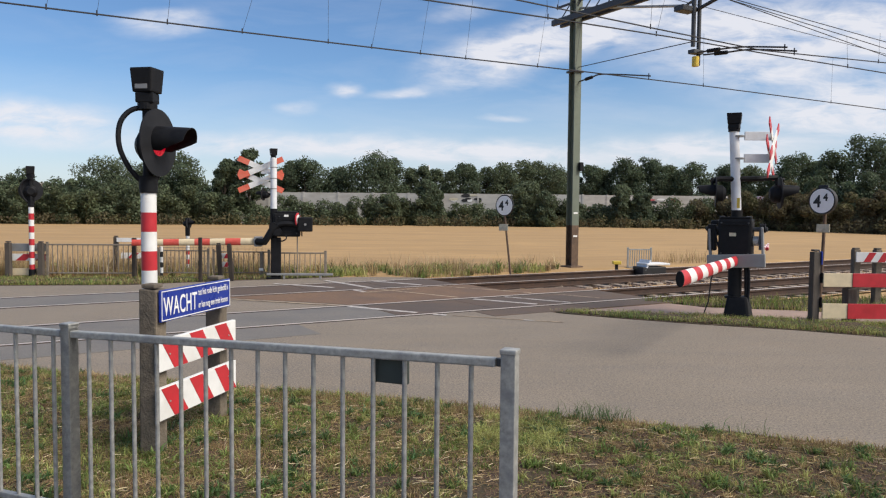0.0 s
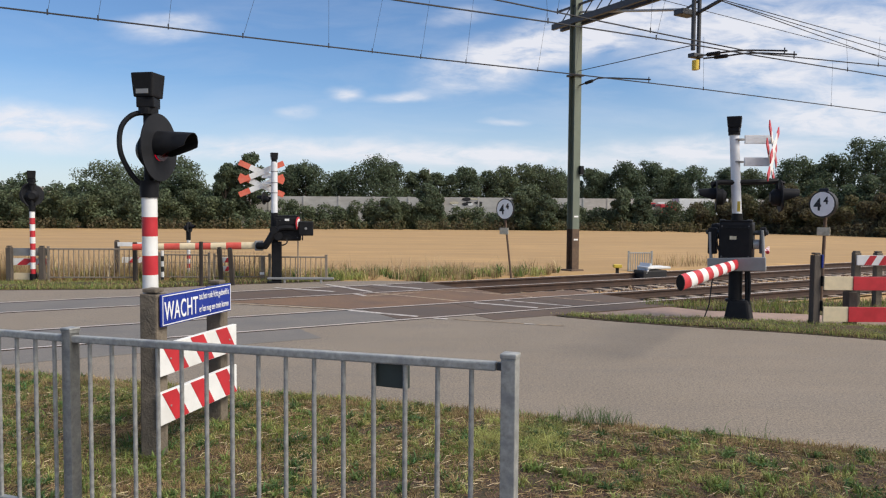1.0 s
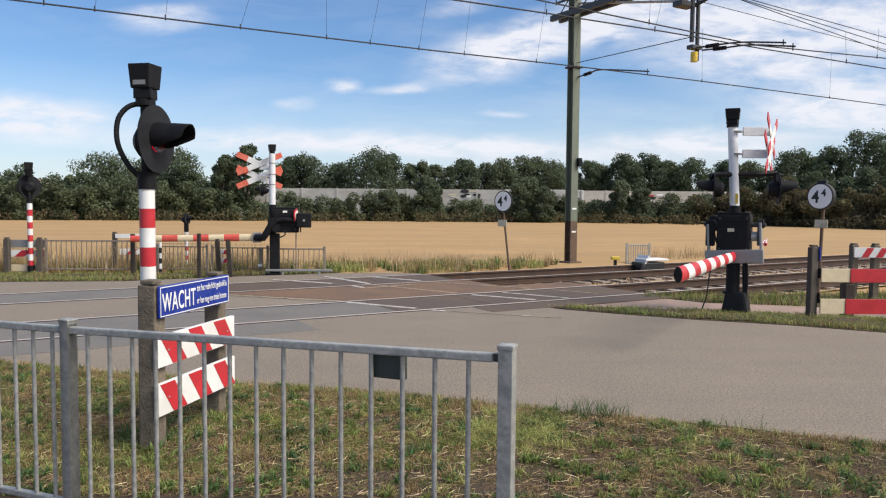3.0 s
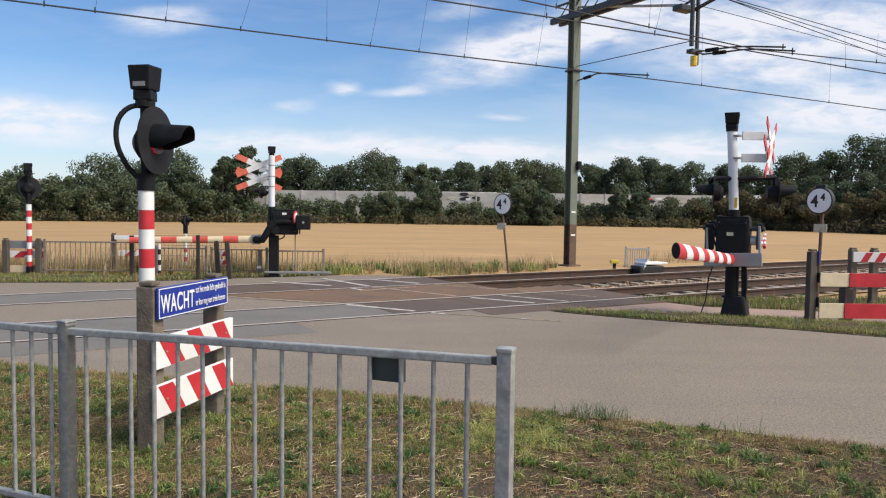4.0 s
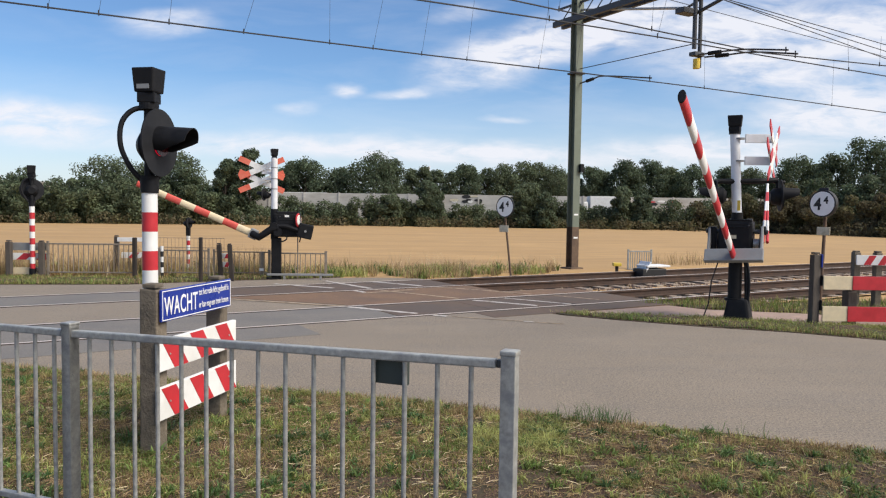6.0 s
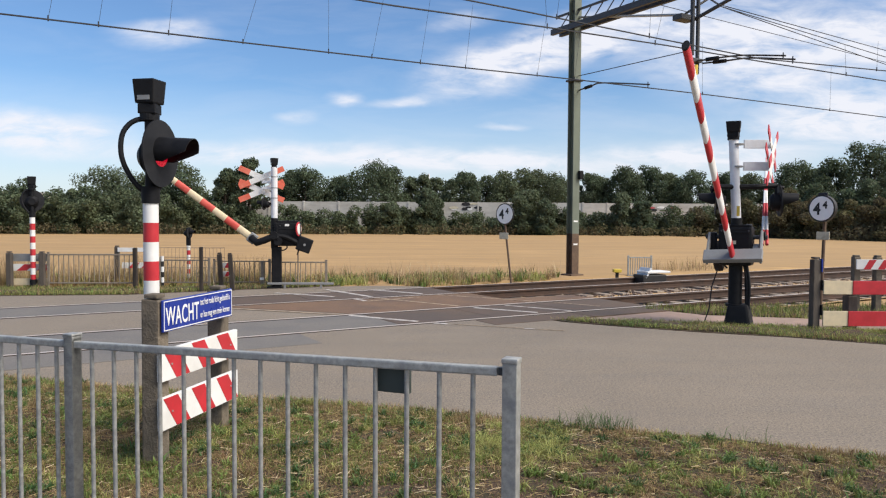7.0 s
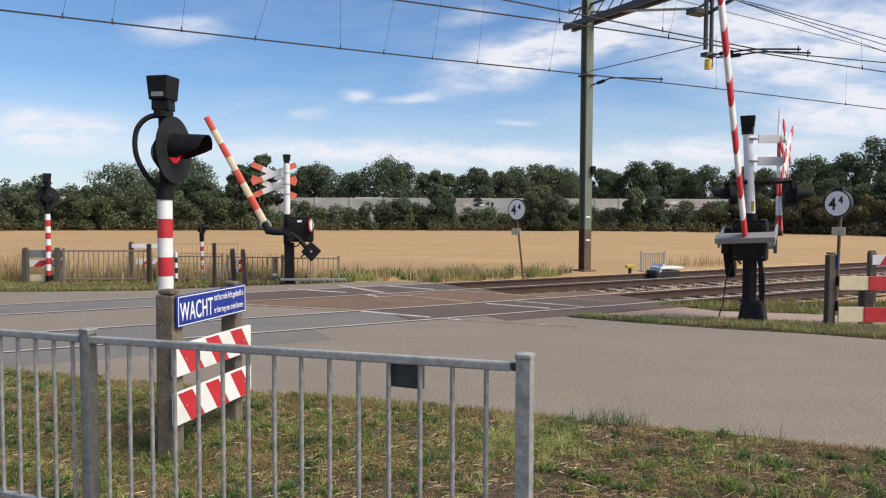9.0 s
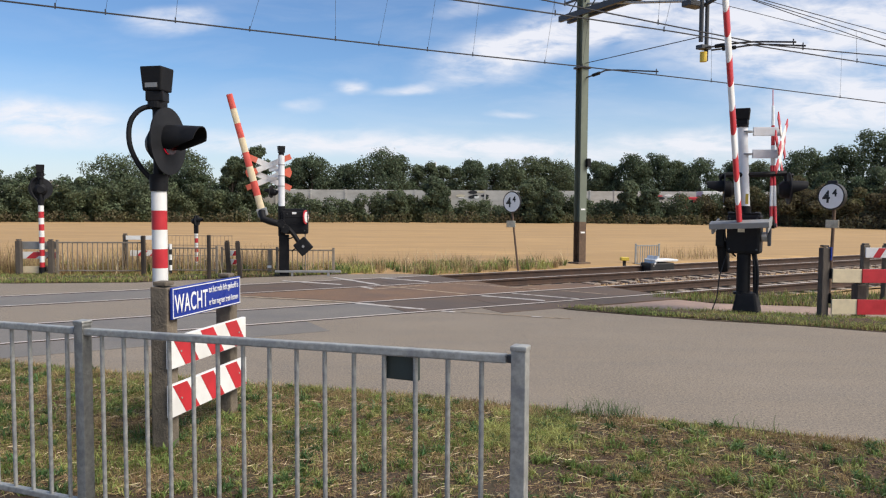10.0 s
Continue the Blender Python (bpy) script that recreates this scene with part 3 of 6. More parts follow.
def uneven(name, poly, z, mat, label, category, step=0.22, bumps=0.05):
    """Rough ground inside an outline: higher away from its edge."""
    xs, ys = [p[0] for p in poly], [p[1] for p in poly]
    x0, x1, y0, y1 = max(min(xs), -14), min(max(xs), 16), max(min(ys), 1.0), min(max(ys), 24)
    nx, ny = int((x1 - x0) / step), int((y1 - y0) / step)
    gx, gy = np.meshgrid(np.linspace(x0, x1, nx), np.linspace(y0, y1, ny))
    ins = in_poly(gx.ravel(), gy.ravel(), poly).reshape(gx.shape)
    bm = slab(poly, z, 0.12)
    vs = {}
    up = rise(np.stack([gx.ravel(), gy.ravel()], 1), poly, bumps).reshape(gx.shape)
    for j in range(ny):
        for i in range(nx):
            if ins[j, i]:
                vs[i, j] = bm.verts.new((gx[j, i], gy[j, i], z + 0.004 + up[j, i]))
    for (i, j), v in vs.items():
        q = [vs.get(k) for k in ((i + 1, j), (i + 1, j + 1), (i, j + 1))]
        if all(q):
            bm.faces.new((v, *q))
    ob = link(name, bm, M[mat], True)
    return tagged(ob, label, category, kind="structure")


uneven("grass_verge", VERGE_NEAR, -0.005, "soil", "dry patchy roadside verge of bare soil and turf", "verge", 0.12, 0.02)
uneven("grass_verge", VERGE_RIGHT, -0.002, "soil", "narrow mown verge strip beside the asphalt", "verge", 0.16, 0.05)
uneven("grass_verge", VERGE_PATCH, -0.04, "soil", "weedy patch of soil beside the rails", "verge", 0.25, 0.05)
uneven("grass_verge", VERGE_LEFT, -0.002, "soil", "mown roadside verge in front of the low fences", "verge", 0.22, 0.05)


def grow():
    """Turf, weeds and tall dry stems."""
    lush = [(-4.95, 7.62), (-3.24, 7.1), (-0.42, 6.32), (0.75, 5.9), (0.9, 5.3), (0.2, 4.5), (-2.9, 4.3)]
    near = [(-4.95, 7.68), (-3.24, 7.14), (-0.42, 6.36), (0.67, 5.97), (3.08, 5.08), (3.7, 4.75), (3.0, 4.05), (-2.9, 4.05)]

    def put(name, poly, n, lo, hi, w, mat, label, patchy=0.9, scale=1.3, seed=0.0, z=0.0, lean=0.6, inverse=False):
        spots = scatter(poly, n, patchy, scale, seed, inverse)
        up = rise(spots, VERGE_NEAR, 0.02) if poly is near or poly is lush else np.zeros(n)
        pts = [(x, y, z + h) for (x, y), h in zip(spots, up)]
        tagged(blades(name, pts, RNG.uniform(lo, hi, n), w, M[mat], lean=lean), label, "grass", kind="stuff")

    put("turf", near, 15000, 0.012, 0.045, 0.006, "grass", "short patchy green turf of the verge", 1.1, 2.3, 2.0, -0.006, 1.5)
    put("dry_turf", near, 30000, 0.010, 0.035, 0.004, "dry_grass", "dry straw-coloured grass of the verge", 0.75, 2.4, 3.0, -0.003, 2.4, True)
    put("turf", lush, 26000, 0.015, 0.06, 0.0055, "grass", "thicker yellow-green turf round the sign posts", 1.0, 1.7, 6.0, -0.006, 1.3)
    put("dry_turf", lush, 12000, 0.015, 0.06, 0.004, "dry_grass", "dry grass round the sign posts", 0.9, 2.0, 8.0, -0.004, 1.6, True)
    def clumps(name, poly, n, seed, count, spread, heights, wide, mat, label, lean, base=-0.008):
        """Separate tufts, each a rosette of blades."""
        pts, hs = [], []
        for cx, cy in scatter(poly, n, 0.8, 1.4, seed):
            k = int(RNG.integers(*count))
            r = RNG.uniform(*spread)
            a = RNG.uniform(0, 2 * np.pi, k)
            q = r * np.sqrt(RNG.random(k))
            z = base + (rise([(cx, cy)], VERGE_NEAR, 0.02)[0] if poly is near else 0.0)
            pts += [(cx + q[i] * math.cos(a[i]), cy + q[i] * math.sin(a[i]), z) for i in range(k)]
            hs += list(RNG.uniform(*heights, k) * RNG.uniform(0.7, 1.1))
        tagged(blades(name, pts, hs, wide, M[mat], lean=lean), label, "grass", kind="stuff")

    clumps("grass_tufts", near, 330, 5.0, (14, 44), (0.012, 0.06), (0.04, 0.10), 0.010, "tuft", "green rosettes and tufts on the bare verge", 1.7)
    clumps("grass_tufts", near, 210, 12.0, (14, 44), (0.012, 0.06), (0.04, 0.11), 0.011, "tuft_dark", "dark green tufts of coarse grass", 1.7)
    clumps("grass_tufts", near, 210, 21.0, (14, 44), (0.012, 0.06), (0.04, 0.11), 0.006, "tuft_yellow", "yellow-green tufts of fine grass", 1.7)
    clumps("grass_tufts", near, 300, 31.0, (14, 44), (0.012, 0.06), (0.03, 0.09), 0.005, "dry_grass", "dried straw tufts", 1.7)
    hay = [(0.35, 5.75), (0.95, 5.62), (0.9, 4.9), (0.45, 4.6), (0.1, 5.1)]
    clumps("grass_tufts", hay, 60, 41.0, (30, 70), (0.03, 0.09), (0.06, 0.13), 0.005, "tuft_yellow", "pale yellow-green matted grass beside the railing", 2.2, 0.0)

    def litter(n, lo, hi, wide, mat, label, seed):
        """Loose stalks lying flat, one on another."""
        spots = np.array(scatter(near, n, 0.7, 1.9, seed, True))
        z = rise(spots, VERGE_NEAR, 0.02) + RNG.uniform(0.004, 0.022, n)
        ang, half = RNG.uniform(0, np.pi, n), RNG.uniform(lo, hi, n) / 2
        way = np.stack([np.cos(ang), np.sin(ang), RNG.normal(scale=0.16, size=n)], 1) * half[:, None]
        side = np.stack([-np.sin(ang), np.cos(ang), np.zeros(n)], 1) * wide / 2
        mid = np.stack([spots[:, 0], spots[:, 1], z], 1)
        hump = np.array([0, 0, 0.7]) * wide
        bow = np.stack([-np.sin(ang), np.cos(ang), np.zeros(n)], 1) * (half * RNG.normal(scale=0.25, size=n))[:, None]
        V = np.stack([mid - way - side, mid - way + hump, mid - way + side, mid + bow - side, mid + bow + hump, mid + bow + side, mid + way - side * 0.6, mid + way + hump, mid + way + side * 0.6], 1).reshape(-1, 3)
        F = (np.arange(n)[:, None, None] * 9 + np.array([[0, 3, 4, 1], [1, 4, 5, 2], [3, 6, 7, 4], [4, 7, 8, 5]])[None]).reshape(-1, 4)
        me = bpy.data.meshes.new("straw_litter")
        me.from_pydata(V.tolist(), [], F.tolist())
        me.materials.append(M[mat])
        tagged(new("straw_litter", me), label, "dead grass", kind="stuff")

    litter(11000, 0.02, 0.08, 0.0035, "dry_grass", "brown dry stalks lying on the soil", 9.0)
    litter(1300, 0.03, 0.12, 0.0035, "dead_stalk", "pale bleached stalks lying on the soil", 15.0)
    n = 16000
    spots = scatter(near, n, 0.5, 2.6, 2.0, True)
    c = np.array([(x, y, h - 0.001) for (x, y), h in zip(spots, rise(spots, VERGE_NEAR, 0.02))])
    size = RNG.uniform(0.004, 0.013, n)
    base = np.array([[1, 0, 0], [-1, 0, 0], [0, 1, 0], [0, -1, 0], [0, 0, 0.8], [0, 0, -0.8]], float)
    v = c[:, None, :] + base[None] * size[:, None, None] * RNG.uniform(0.5, 1.5, (n, 6, 1))
    ft = np.array([[0, 2, 4], [2, 1, 4], [1, 3, 4], [3, 0, 4], [2, 0, 5], [1, 2, 5], [3, 1, 5], [0, 3, 5]])
    me = bpy.data.meshes.new("soil_crumbs")
    me.from_pydata(v.reshape(-1, 3).tolist(), [], (np.arange(n)[:, None, None] * 6 + ft[None]).reshape(-1, 3).tolist())
    me.materials.append(M["clod"])
    tagged(new("soil_crumbs", me), "loose brown soil crumbs between the turf", "soil", kind="stuff")
    edge = [(-5.6, 7.95), (-3.24, 7.18), (-0.42, 6.42), (0.67, 6.03), (3.08, 5.14), (5.0, 4.2), (4.9, 4.0), (3.0, 4.84), (0.6, 5.73), (-0.5, 6.12), (-3.3, 6.88), (-5.7, 7.65)]
    put("edge_grass", edge, 15000, 0.02, 0.085, 0.0045, "dry_grass", "dry grass along the edge of the asphalt", 0.5, 2.0, 1.0, 0.0, 1.2)
    put("edge_weeds", edge, 3500, 0.02, 0.075, 0.006, "tuft", "green weeds along the edge of the asphalt", 0.9, 2.2, 6.0, 0.0, 1.3)
    for cx, cy, k, r, lo, hi in ((1.15, 5.80, 170, 0.26, 0.08, 0.22), (1.40, 5.74, 70, 0.15, 0.06, 0.18), (2.25, 5.42, 36, 0.22, 0.07, 0.20), (0.78, 5.70, 90, 0.25, 0.05, 0.15)):
        a, q = RNG.uniform(0, 2 * np.pi, k), r * np.sqrt(RNG.random(k))
        pts = [(cx + q[i] * math.cos(a[i]), cy + 0.5 * q[i] * math.sin(a[i]), 0.0) for i in range(k)]
        tagged(blades("weed", pts, RNG.uniform(lo, hi, k), 0.004, M["tuft_dark"], lean=1.5), "thin wiry weeds at the edge of the asphalt", "weed", kind="stuff")
    right = [(1.8, 12.28), (2.85, 11.47), (5.0, 10.52), (6.0, 9.94), (9.5, 8.0), (9.5, 9.8), (5.64, 11.4), (4.24, 11.8)]
    put("turf", right, 11000, 0.03, 0.11, 0.008, "tuft", "short green turf between road and path", 0.5, 1.2, 9.0, 0.0, 1.3)
    put("dry_turf", right, 6000, 0.03, 0.09, 0.008, "dry_grass", "dry grass between road and path", 0.6, 1.4, 4.0, 0.0, 1.4)
    put("turf", right, 8000, 0.03, 0.12, 0.007, "tuft_yellow", "yellowed grass between road and path", 0.8, 1.6, 14.0, 0.0, 1.5)
    patch = [(3.6, 13.8), (4.7, 13.05), (9, 11.6), (13, 9.9), (13, 15.2), on_track(10.9, 9.8)[:2]]
    put("turf", patch, 8000, 0.05, 0.20, 0.010, "grass", "green weeds beside the rails", 0.7, 1.0, 3.0, -0.03, 0.6)
    put("dry_turf", patch, 3000, 0.05, 0.18, 0.010, "dry_grass", "dry grass beside the rails", 0.6, 1.0, 5.0, -0.03, 0.6)
    put("turf", patch, 4500, 0.04, 0.16, 0.010, "tuft_yellow", "yellow-green weeds beside the rails", 0.8, 1.2, 11.0, -0.03, 0.9)
    left = [(-13, 15.72), (-9.2, 15.5), (-6.8, 15.85), (-4.95, 16.95), (-2.6, 18.1), (-2.7, 18.7), (-5, 17.8), (-7, 17.1), (-13, 17.0)]
    put("turf", left, 8000, 0.04, 0.13, 0.012, "tuft", "green turf at the foot of the fences", 0.5, 1.0, 1.0, 0.0, 1.0)
    put("turf", left, 5000, 0.04, 0.12, 0.010, "tuft_yellow", "yellowed turf at the foot of the fences", 0.6, 1.3, 13.0, 0.0, 1.0)
    put("dry_turf", left, 3500, 0.04, 0.14, 0.012, "dry_grass", "dry grass at the foot of the fences", 0.5, 1.0, 8.0, 0.0, 0.6)
    tall = [(-12.5, 17.5), (-7, 17.5), (-4.2, 18.1), (-1.6, 18.7), on_track(8.6, 16.15)[:2], on_track(14, 16.5)[:2], on_track(14, 17.6)[:2], (-1.5, 21.0), (-6, 20.2), (-12.5, 19.6)]
    clumps("tall_weeds", tall, 150, 37.0, (14, 50), (0.05, 0.22), (0.08, 0.36), 0.016, "tuft_yellow", "yellow-green weeds at the edge of the field", 1.2, -0.06)
    clumps("tall_weeds", tall, 140, 7.0, (14, 50), (0.05, 0.22), (0.08, 0.34), 0.022, "tuft", "green weeds at the edge of the field", 1.3, -0.06)
    clumps("tall_weeds", tall, 60, 17.0, (10, 36), (0.04, 0.18), (0.12, 0.46), 0.018, "tuft_dark", "dark green stems at the edge of the field", 1.0, -0.06)
    clumps("tall_grass", tall, 260, 2.0, (12, 40), (0.04, 0.2), (0.12, 0.52), 0.010, "dry_grass", "tall dry grass at the edge of the field", 0.9, -0.06)
    put("tall_grass", tall, 300, 0.35, 0.75, 0.008, "dead_stalk", "a few tall pale seed stems at the edge of the field", 1.0, 0.8, 27.0, -0.05, 0.4)
    wheat = [(-12.5, 17.6), (-7.2, 17.7), (-4.5, 18.3), (-4.5, 19.5), (-12.5, 19.0)]
    put("tall_grass", wheat, 3400, 0.2, 0.9, 0.009, "dry_grass", "tall dry grass behind the low fences", 0.6, 0.7, 5.0, -0.05, 0.3)
    bush = [on_track(19.0, 16.9)[:2], on_track(21.5, 16.9)[:2], on_track(21.5, 18.2)[:2], on_track(19.0, 18.2)[:2]]
    put("tall_grass", bush, 260, 0.12, 0.55, 0.012, "dry_grass", "dry brown stems behind the rails", 0.3, 1.0, 2.0, -0.05, 0.5)


grow()


# ---- railway ----


def build_track(d_centre, u_deck, label):
    track = empty("railway_track", 0, 0, label=label, category="railway track", group="railway tracks")
    for side in (-1, 1):
        d = d_centre + side * 0.7525
        prof = [(-0.036, 0.0), (0.036, 0.0), (0.036, -0.038), (0.010, -0.05), (0.010, -0.135), (0.07, -0.15), (0.07, -0.165), (-0.07, -0.165), (-0.07, -0.15), (-0.010, -0.135), (-0.010, -0.05), (-0.036, -0.038)]
        bm = bmesh.new()
        rings = [[bm.verts.new(on_track(u, d + a, 0.011 + z)) for a, z in prof] for u in (-70, 0, 30, 80, 220)]
        for p, q in zip(rings, rings[1:]):
            for k in range(len(prof)):
                f = bm.faces.new((p[k], p[(k + 1) % 12], q[(k + 1) % 12], q[k]))
                f.material_index = 1 if k == 0 else 0
        part("rail", bm, [M["rust"], M["rail_top"]], track, "rusty steel rail with a bright worn head")
    bm = box(0.24, 2.5, 0.16, 0, 0, -0.16, 0.02)
    sleeper = part("sleeper", bm, M["sleeper"], track)
    m = Matrix.Rotation(TH, 4, "Z")
    n = 0
    u = u_deck + 0.35
    while u < 62:
        ob = sleeper if n == 0 else sleeper.copy()
        if n:
            scene.collection.objects.link(ob)
        ob.matrix_basis = Matrix.Translation(on_track(u, d_centre, -0.165 + 0.01 * noise.noise((u, d_centre, 0)))) @ m
        n += 1
        u += 0.6
    return track


build_track(10.93, 10.7, "rusty near railway track leaving the crossing on concrete sleepers")
build_track(14.70, 8.75, "rusty far railway track leaving the crossing on concrete sleepers")


def build_ballast():
    bm = bmesh.new()
    us, ds = np.arange(8.8, 62, 0.35), np.arange(8.9, 16.5, 0.3)
    g = [[bm.verts.new(on_track(u, d, -0.215 + 0.025 * noise.noise((u * 2, d * 2, 1)) + (0.20 if d < 9.0 else 0.13 if d < 9.3 else 0.07 if d < 9.6 else 0) if d < 15.9 else ground_height(u, d) + 0.02 + 0.02 * noise.noise((u * 2, d * 2, 1)))) for u in us] for d in ds]
    for a, b in zip(g, g[1:]):
        for i in range(len(us) - 1):
            if us[i] > 10.6 or ds[g.index(a)] > 12.6:
                bm.faces.new((a[i], a[i + 1], b[i + 1], b[i]))
    tagged(link("ballast_bed", bm, M["ballast_bed"], True), "rust-brown gravel bed under the railway", "ballast", kind="structure")
    n = 9000
    u = 8.8 + 42 * RNG.random(n) ** 1.6
    d = RNG.uniform(9.5, 16.3, n)
    keep = (u > 10.75) | (d > 12.7)
    for r in RAILS:
        keep &= np.abs(d - r) > 0.09
    u, d = u[keep], d[keep]
    n = len(u)
    s = RNG.uniform(0.02, 0.045, n)
    c = np.stack([EU.x * u + EN.x * d, EU.y * u + EN.y * d, -0.20 + RNG.uniform(0, 0.035, n)], 1)
    base = np.array([[1, 0, 0], [-1, 0, 0], [0, 1, 0], [0, -1, 0], [0, 0, 0.8], [0, 0, -0.8]], float)
    v = c[:, None, :] + base[None] * s[:, None, None] * RNG.uniform(0.6, 1.3, (n, 6, 1))
    ft = np.array([[0, 2, 4], [2, 1, 4], [1, 3, 4], [3, 0, 4], [2, 0, 5], [1, 2, 5], [3, 1, 5], [0, 3, 5]])
    f = (np.arange(n)[:, None, None] * 6 + ft[None]).reshape(-1, 3)
    me = bpy.data.meshes.new("ballast")
    me.from_pydata(v.reshape(-1, 3).tolist(), [], f.tolist())
    me.materials.append(M["ballast_stone"])
    tagged(new("ballast", me), "loose rust-brown ballast stones between the sleepers", "ballast", kind="stuff")


build_ballast()

# ---- overhead line ----
MAST = (3.96, 22.6)


def build_mast():
    mast = empty("catenary_mast", MAST[0], MAST[1], -0.12, math.degrees(TH) - 90, label="grey-green steel catenary mast with a rusty foot and a cross beam", category="catenary mast")
    # x points across the tracks towards the road, y along them
    def h_beam(z0, z1):
        bm = bmesh.new()
        box(0.022, 0.26, z1 - z0, -0.125, 0, z0, bm=bm)
        box(0.022, 0.26, z1 - z0, 0.125, 0, z0, bm=bm)
        box(0.23, 0.016, z1 - z0, 0, 0, z0, bm=bm)
        return bm
    part("foot", box(0.5, 0.5, 0.22, 0, 0, -0.1, 0.03), M["mast_rust"], mast, "rusty concrete foot")
    part("lower_shaft", h_beam(0.05, 1.35), M["mast_rust"], mast, "rust-stained lower shaft")
    part("shaft", h_beam(1.35, 8.6), M["mast_green"], mast)
    for z in (1.0, 1.7):
        part("plate", box(0.004, 0.16, 0.05, 0.138, 0, z), M["white"], mast, "small white number plate")
    beam = part("cross_beam", box(9.0, 0.10, 0.17, 3.6, -0.17, 7.50), M["steel_dark"], mast, "dark steel cross beam")
    part("chord", box(9.0, 0.10, 0.17, 3.6, 0.17, 7.50), M["steel_dark"], beam)
    part("chord", box(9.0, 0.05, 0.06, 3.6, 0.0, 8.05), M["steel_dark"], beam)
    for i in range(18):
        x = -0.8 + i * 0.5
        part("lattice", rod((x, 0.17, 7.58), (x + 0.25, -0.17, 7.58), 0.018, seg=6), M["steel_dark"], beam)
        part("lattice", rod((x + 0.25, -0.17, 7.58), (x + 0.5, 0.0, 8.05), 0.018, seg=6), M["steel_dark"], beam)
    # hanger between the tracks
    hang = part("hanger", rod((4.54, -0.10, 5.9), (4.54, -0.10, 8.0), 0.055), M["steel_dark"], mast, "grey steel drop post")
    part("hanger_tube", rod((4.54, 0.10, 5.45), (4.54, 0.10, 8.0), 0.05), M["steel_dark"], hang)
    part("insulator", rod((4.54, 0.0, 5.42), (4.54, 0.0, 5.66), 0.085), M["yellow"], hang, "yellow end insulator")
    part("clamp", box(0.2, 0.34, 0.10, 4.54, 0, 5.72, 0.01), M["steel_dark"], hang)
    part("bracket", box(0.3, 0.5, 0.14, 4.4, -0.25, 6.75, 0.02), M["steel_dark"], hang)
    part("strut", rod((0.1, 0.05, 7.87), (4.3, -0.3, 6.92), 0.035), M["galvanised"], hang, "grey strut tube")
    part("strut", rod((4.5, 0.0, 6.8), (7.6, 0.2, 7.6), 0.045), M["steel_dark"], hang)
    part("strut", rod((4.3, -0.3, 6.85), (4.75, 0.9, 7.7), 0.03), M["steel_dark"], hang)
    part("span_wire", rod((0.15, 0.0, 6.1), (4.5, 0.0, 6.05), 0.012, seg=6), M["wire"], mast)
    # registration arms
    for pts in (((0.15, 0.05, 5.68), (0.7, 0.05, 5.73), (1.2, 0.05, 5.74), (3.0, 0.05, 5.42)), ((4.6, -0.05, 5.74), (5.3, -0.05, 5.70), (6.0, -0.05, 5.63), (7.1, -0.05, 5.42)), ((4.6, 0.22, 5.72), (5.3, 0.22, 5.66), (6.0, 0.22, 5.60), (7.15, 0.22, 5.36))):
        arm = part("registration_arm", tube(pts, 0.022, 6, fine=4), M["steel_dark"], mast, "thin steel registration arm")
        part("arm_insulator", rod(Vector(pts[0]).lerp(Vector(pts[1]), 0.5), pts[1], 0.05, seg=10), M["black"], arm)
        e = Vector(pts[3]) - Vector((0.06, 0, 0))
        part("drop_clip", rod(e + Vector((0, 0, 0.08)), e - Vector((0, 0, 0.08)), 0.014, seg=6), M["steel_dark"], arm)
    part("collar", box(0.38, 0.38, 0.06, 0, 0, 5.95, 0.01), M["steel_dark"], mast)
    part("small_box", box(0.10, 0.14, 0.26, 0.2, 0.12, 3.0, 0.02), M["black"], mast, "small black box on the shaft")
    return mast


build_mast()


def wire_along(name, d, zs, r, label, d2=None):
    """A wire over a track through (u, z) pairs, sagging a little between them."""
    pts = []
    for (u0, z0), (u1, z1) in zip(zs, zs[1:]):
        for k in range(8):
            f = k / 8
            pts.append((u0 + (u1 - u0) * f, z0 + (z1 - z0) * f))
    pts.append(zs[-1])
    bm = tube([on_track(u, d + (0 if d2 is None else (d2 - d) * (u - zs[0][0]) / (zs[-1][0] - zs[0][0])), z) for u, z in pts], r, 5)
    return tagged(link(name, bm, M["wire"]), label, "overhead wire", "overhead wires")


wire_along("contact_wire", 14.70, [(-45, 4.98), (0.0, 5.09), (4.2, 5.12), (8.5, 5.17), (12.4, 5.24), (17.3, 5.30), (24, 5.33), (110, 5.6)], 0.016, "black contact wire over the far track")
wire_along("contact_wire", 10.93, [(-45, 4.9), (5.5, 5.14), (8.8, 5.22), (11.8, 5.27), (14.8, 5.28), (20, 5.34), (110, 5.7)], 0.015, "black contact wire over the near track")
wire_along("contact_wire", 10.90, [(-45, 5.9), (7.8, 5.43), (11.6, 5.37), (14.8, 5.33), (20, 5.60), (110, 9.0)], 0.015, "second black contact wire over the near track")
for z0, z1 in ((6.36, 6.15), (6.33, 5.98), (6.33, 5.79)):
    wire_along("messenger_wire", 10.97, [(-45, 6.6), (4, 6.55), (12.0, 6.75), (13.5, z0), (20, z1), (40, z1 - 0.05), (110, z1 + 2.0)], 0.010, "thin messenger wire high over the near track")
wire_along("messenger_wire", 14.74, [(-45, 7.4), (-20, 7.0), (12, 7.7), (40, 6.9), (110, 7.4)], 0.010, "thin messenger wire high over the far track")
WIRE_14 = ((-45, 4.98), (0.0, 5.09), (4.2, 5.12), (8.5, 5.17), (12.4, 5.24), (17.3, 5.30), (24, 5.33))
WIRE_10 = ((-45, 4.9), (5.5, 5.14), (8.8, 5.22), (11.8, 5.27), (14.8, 5.28), (20, 5.34))
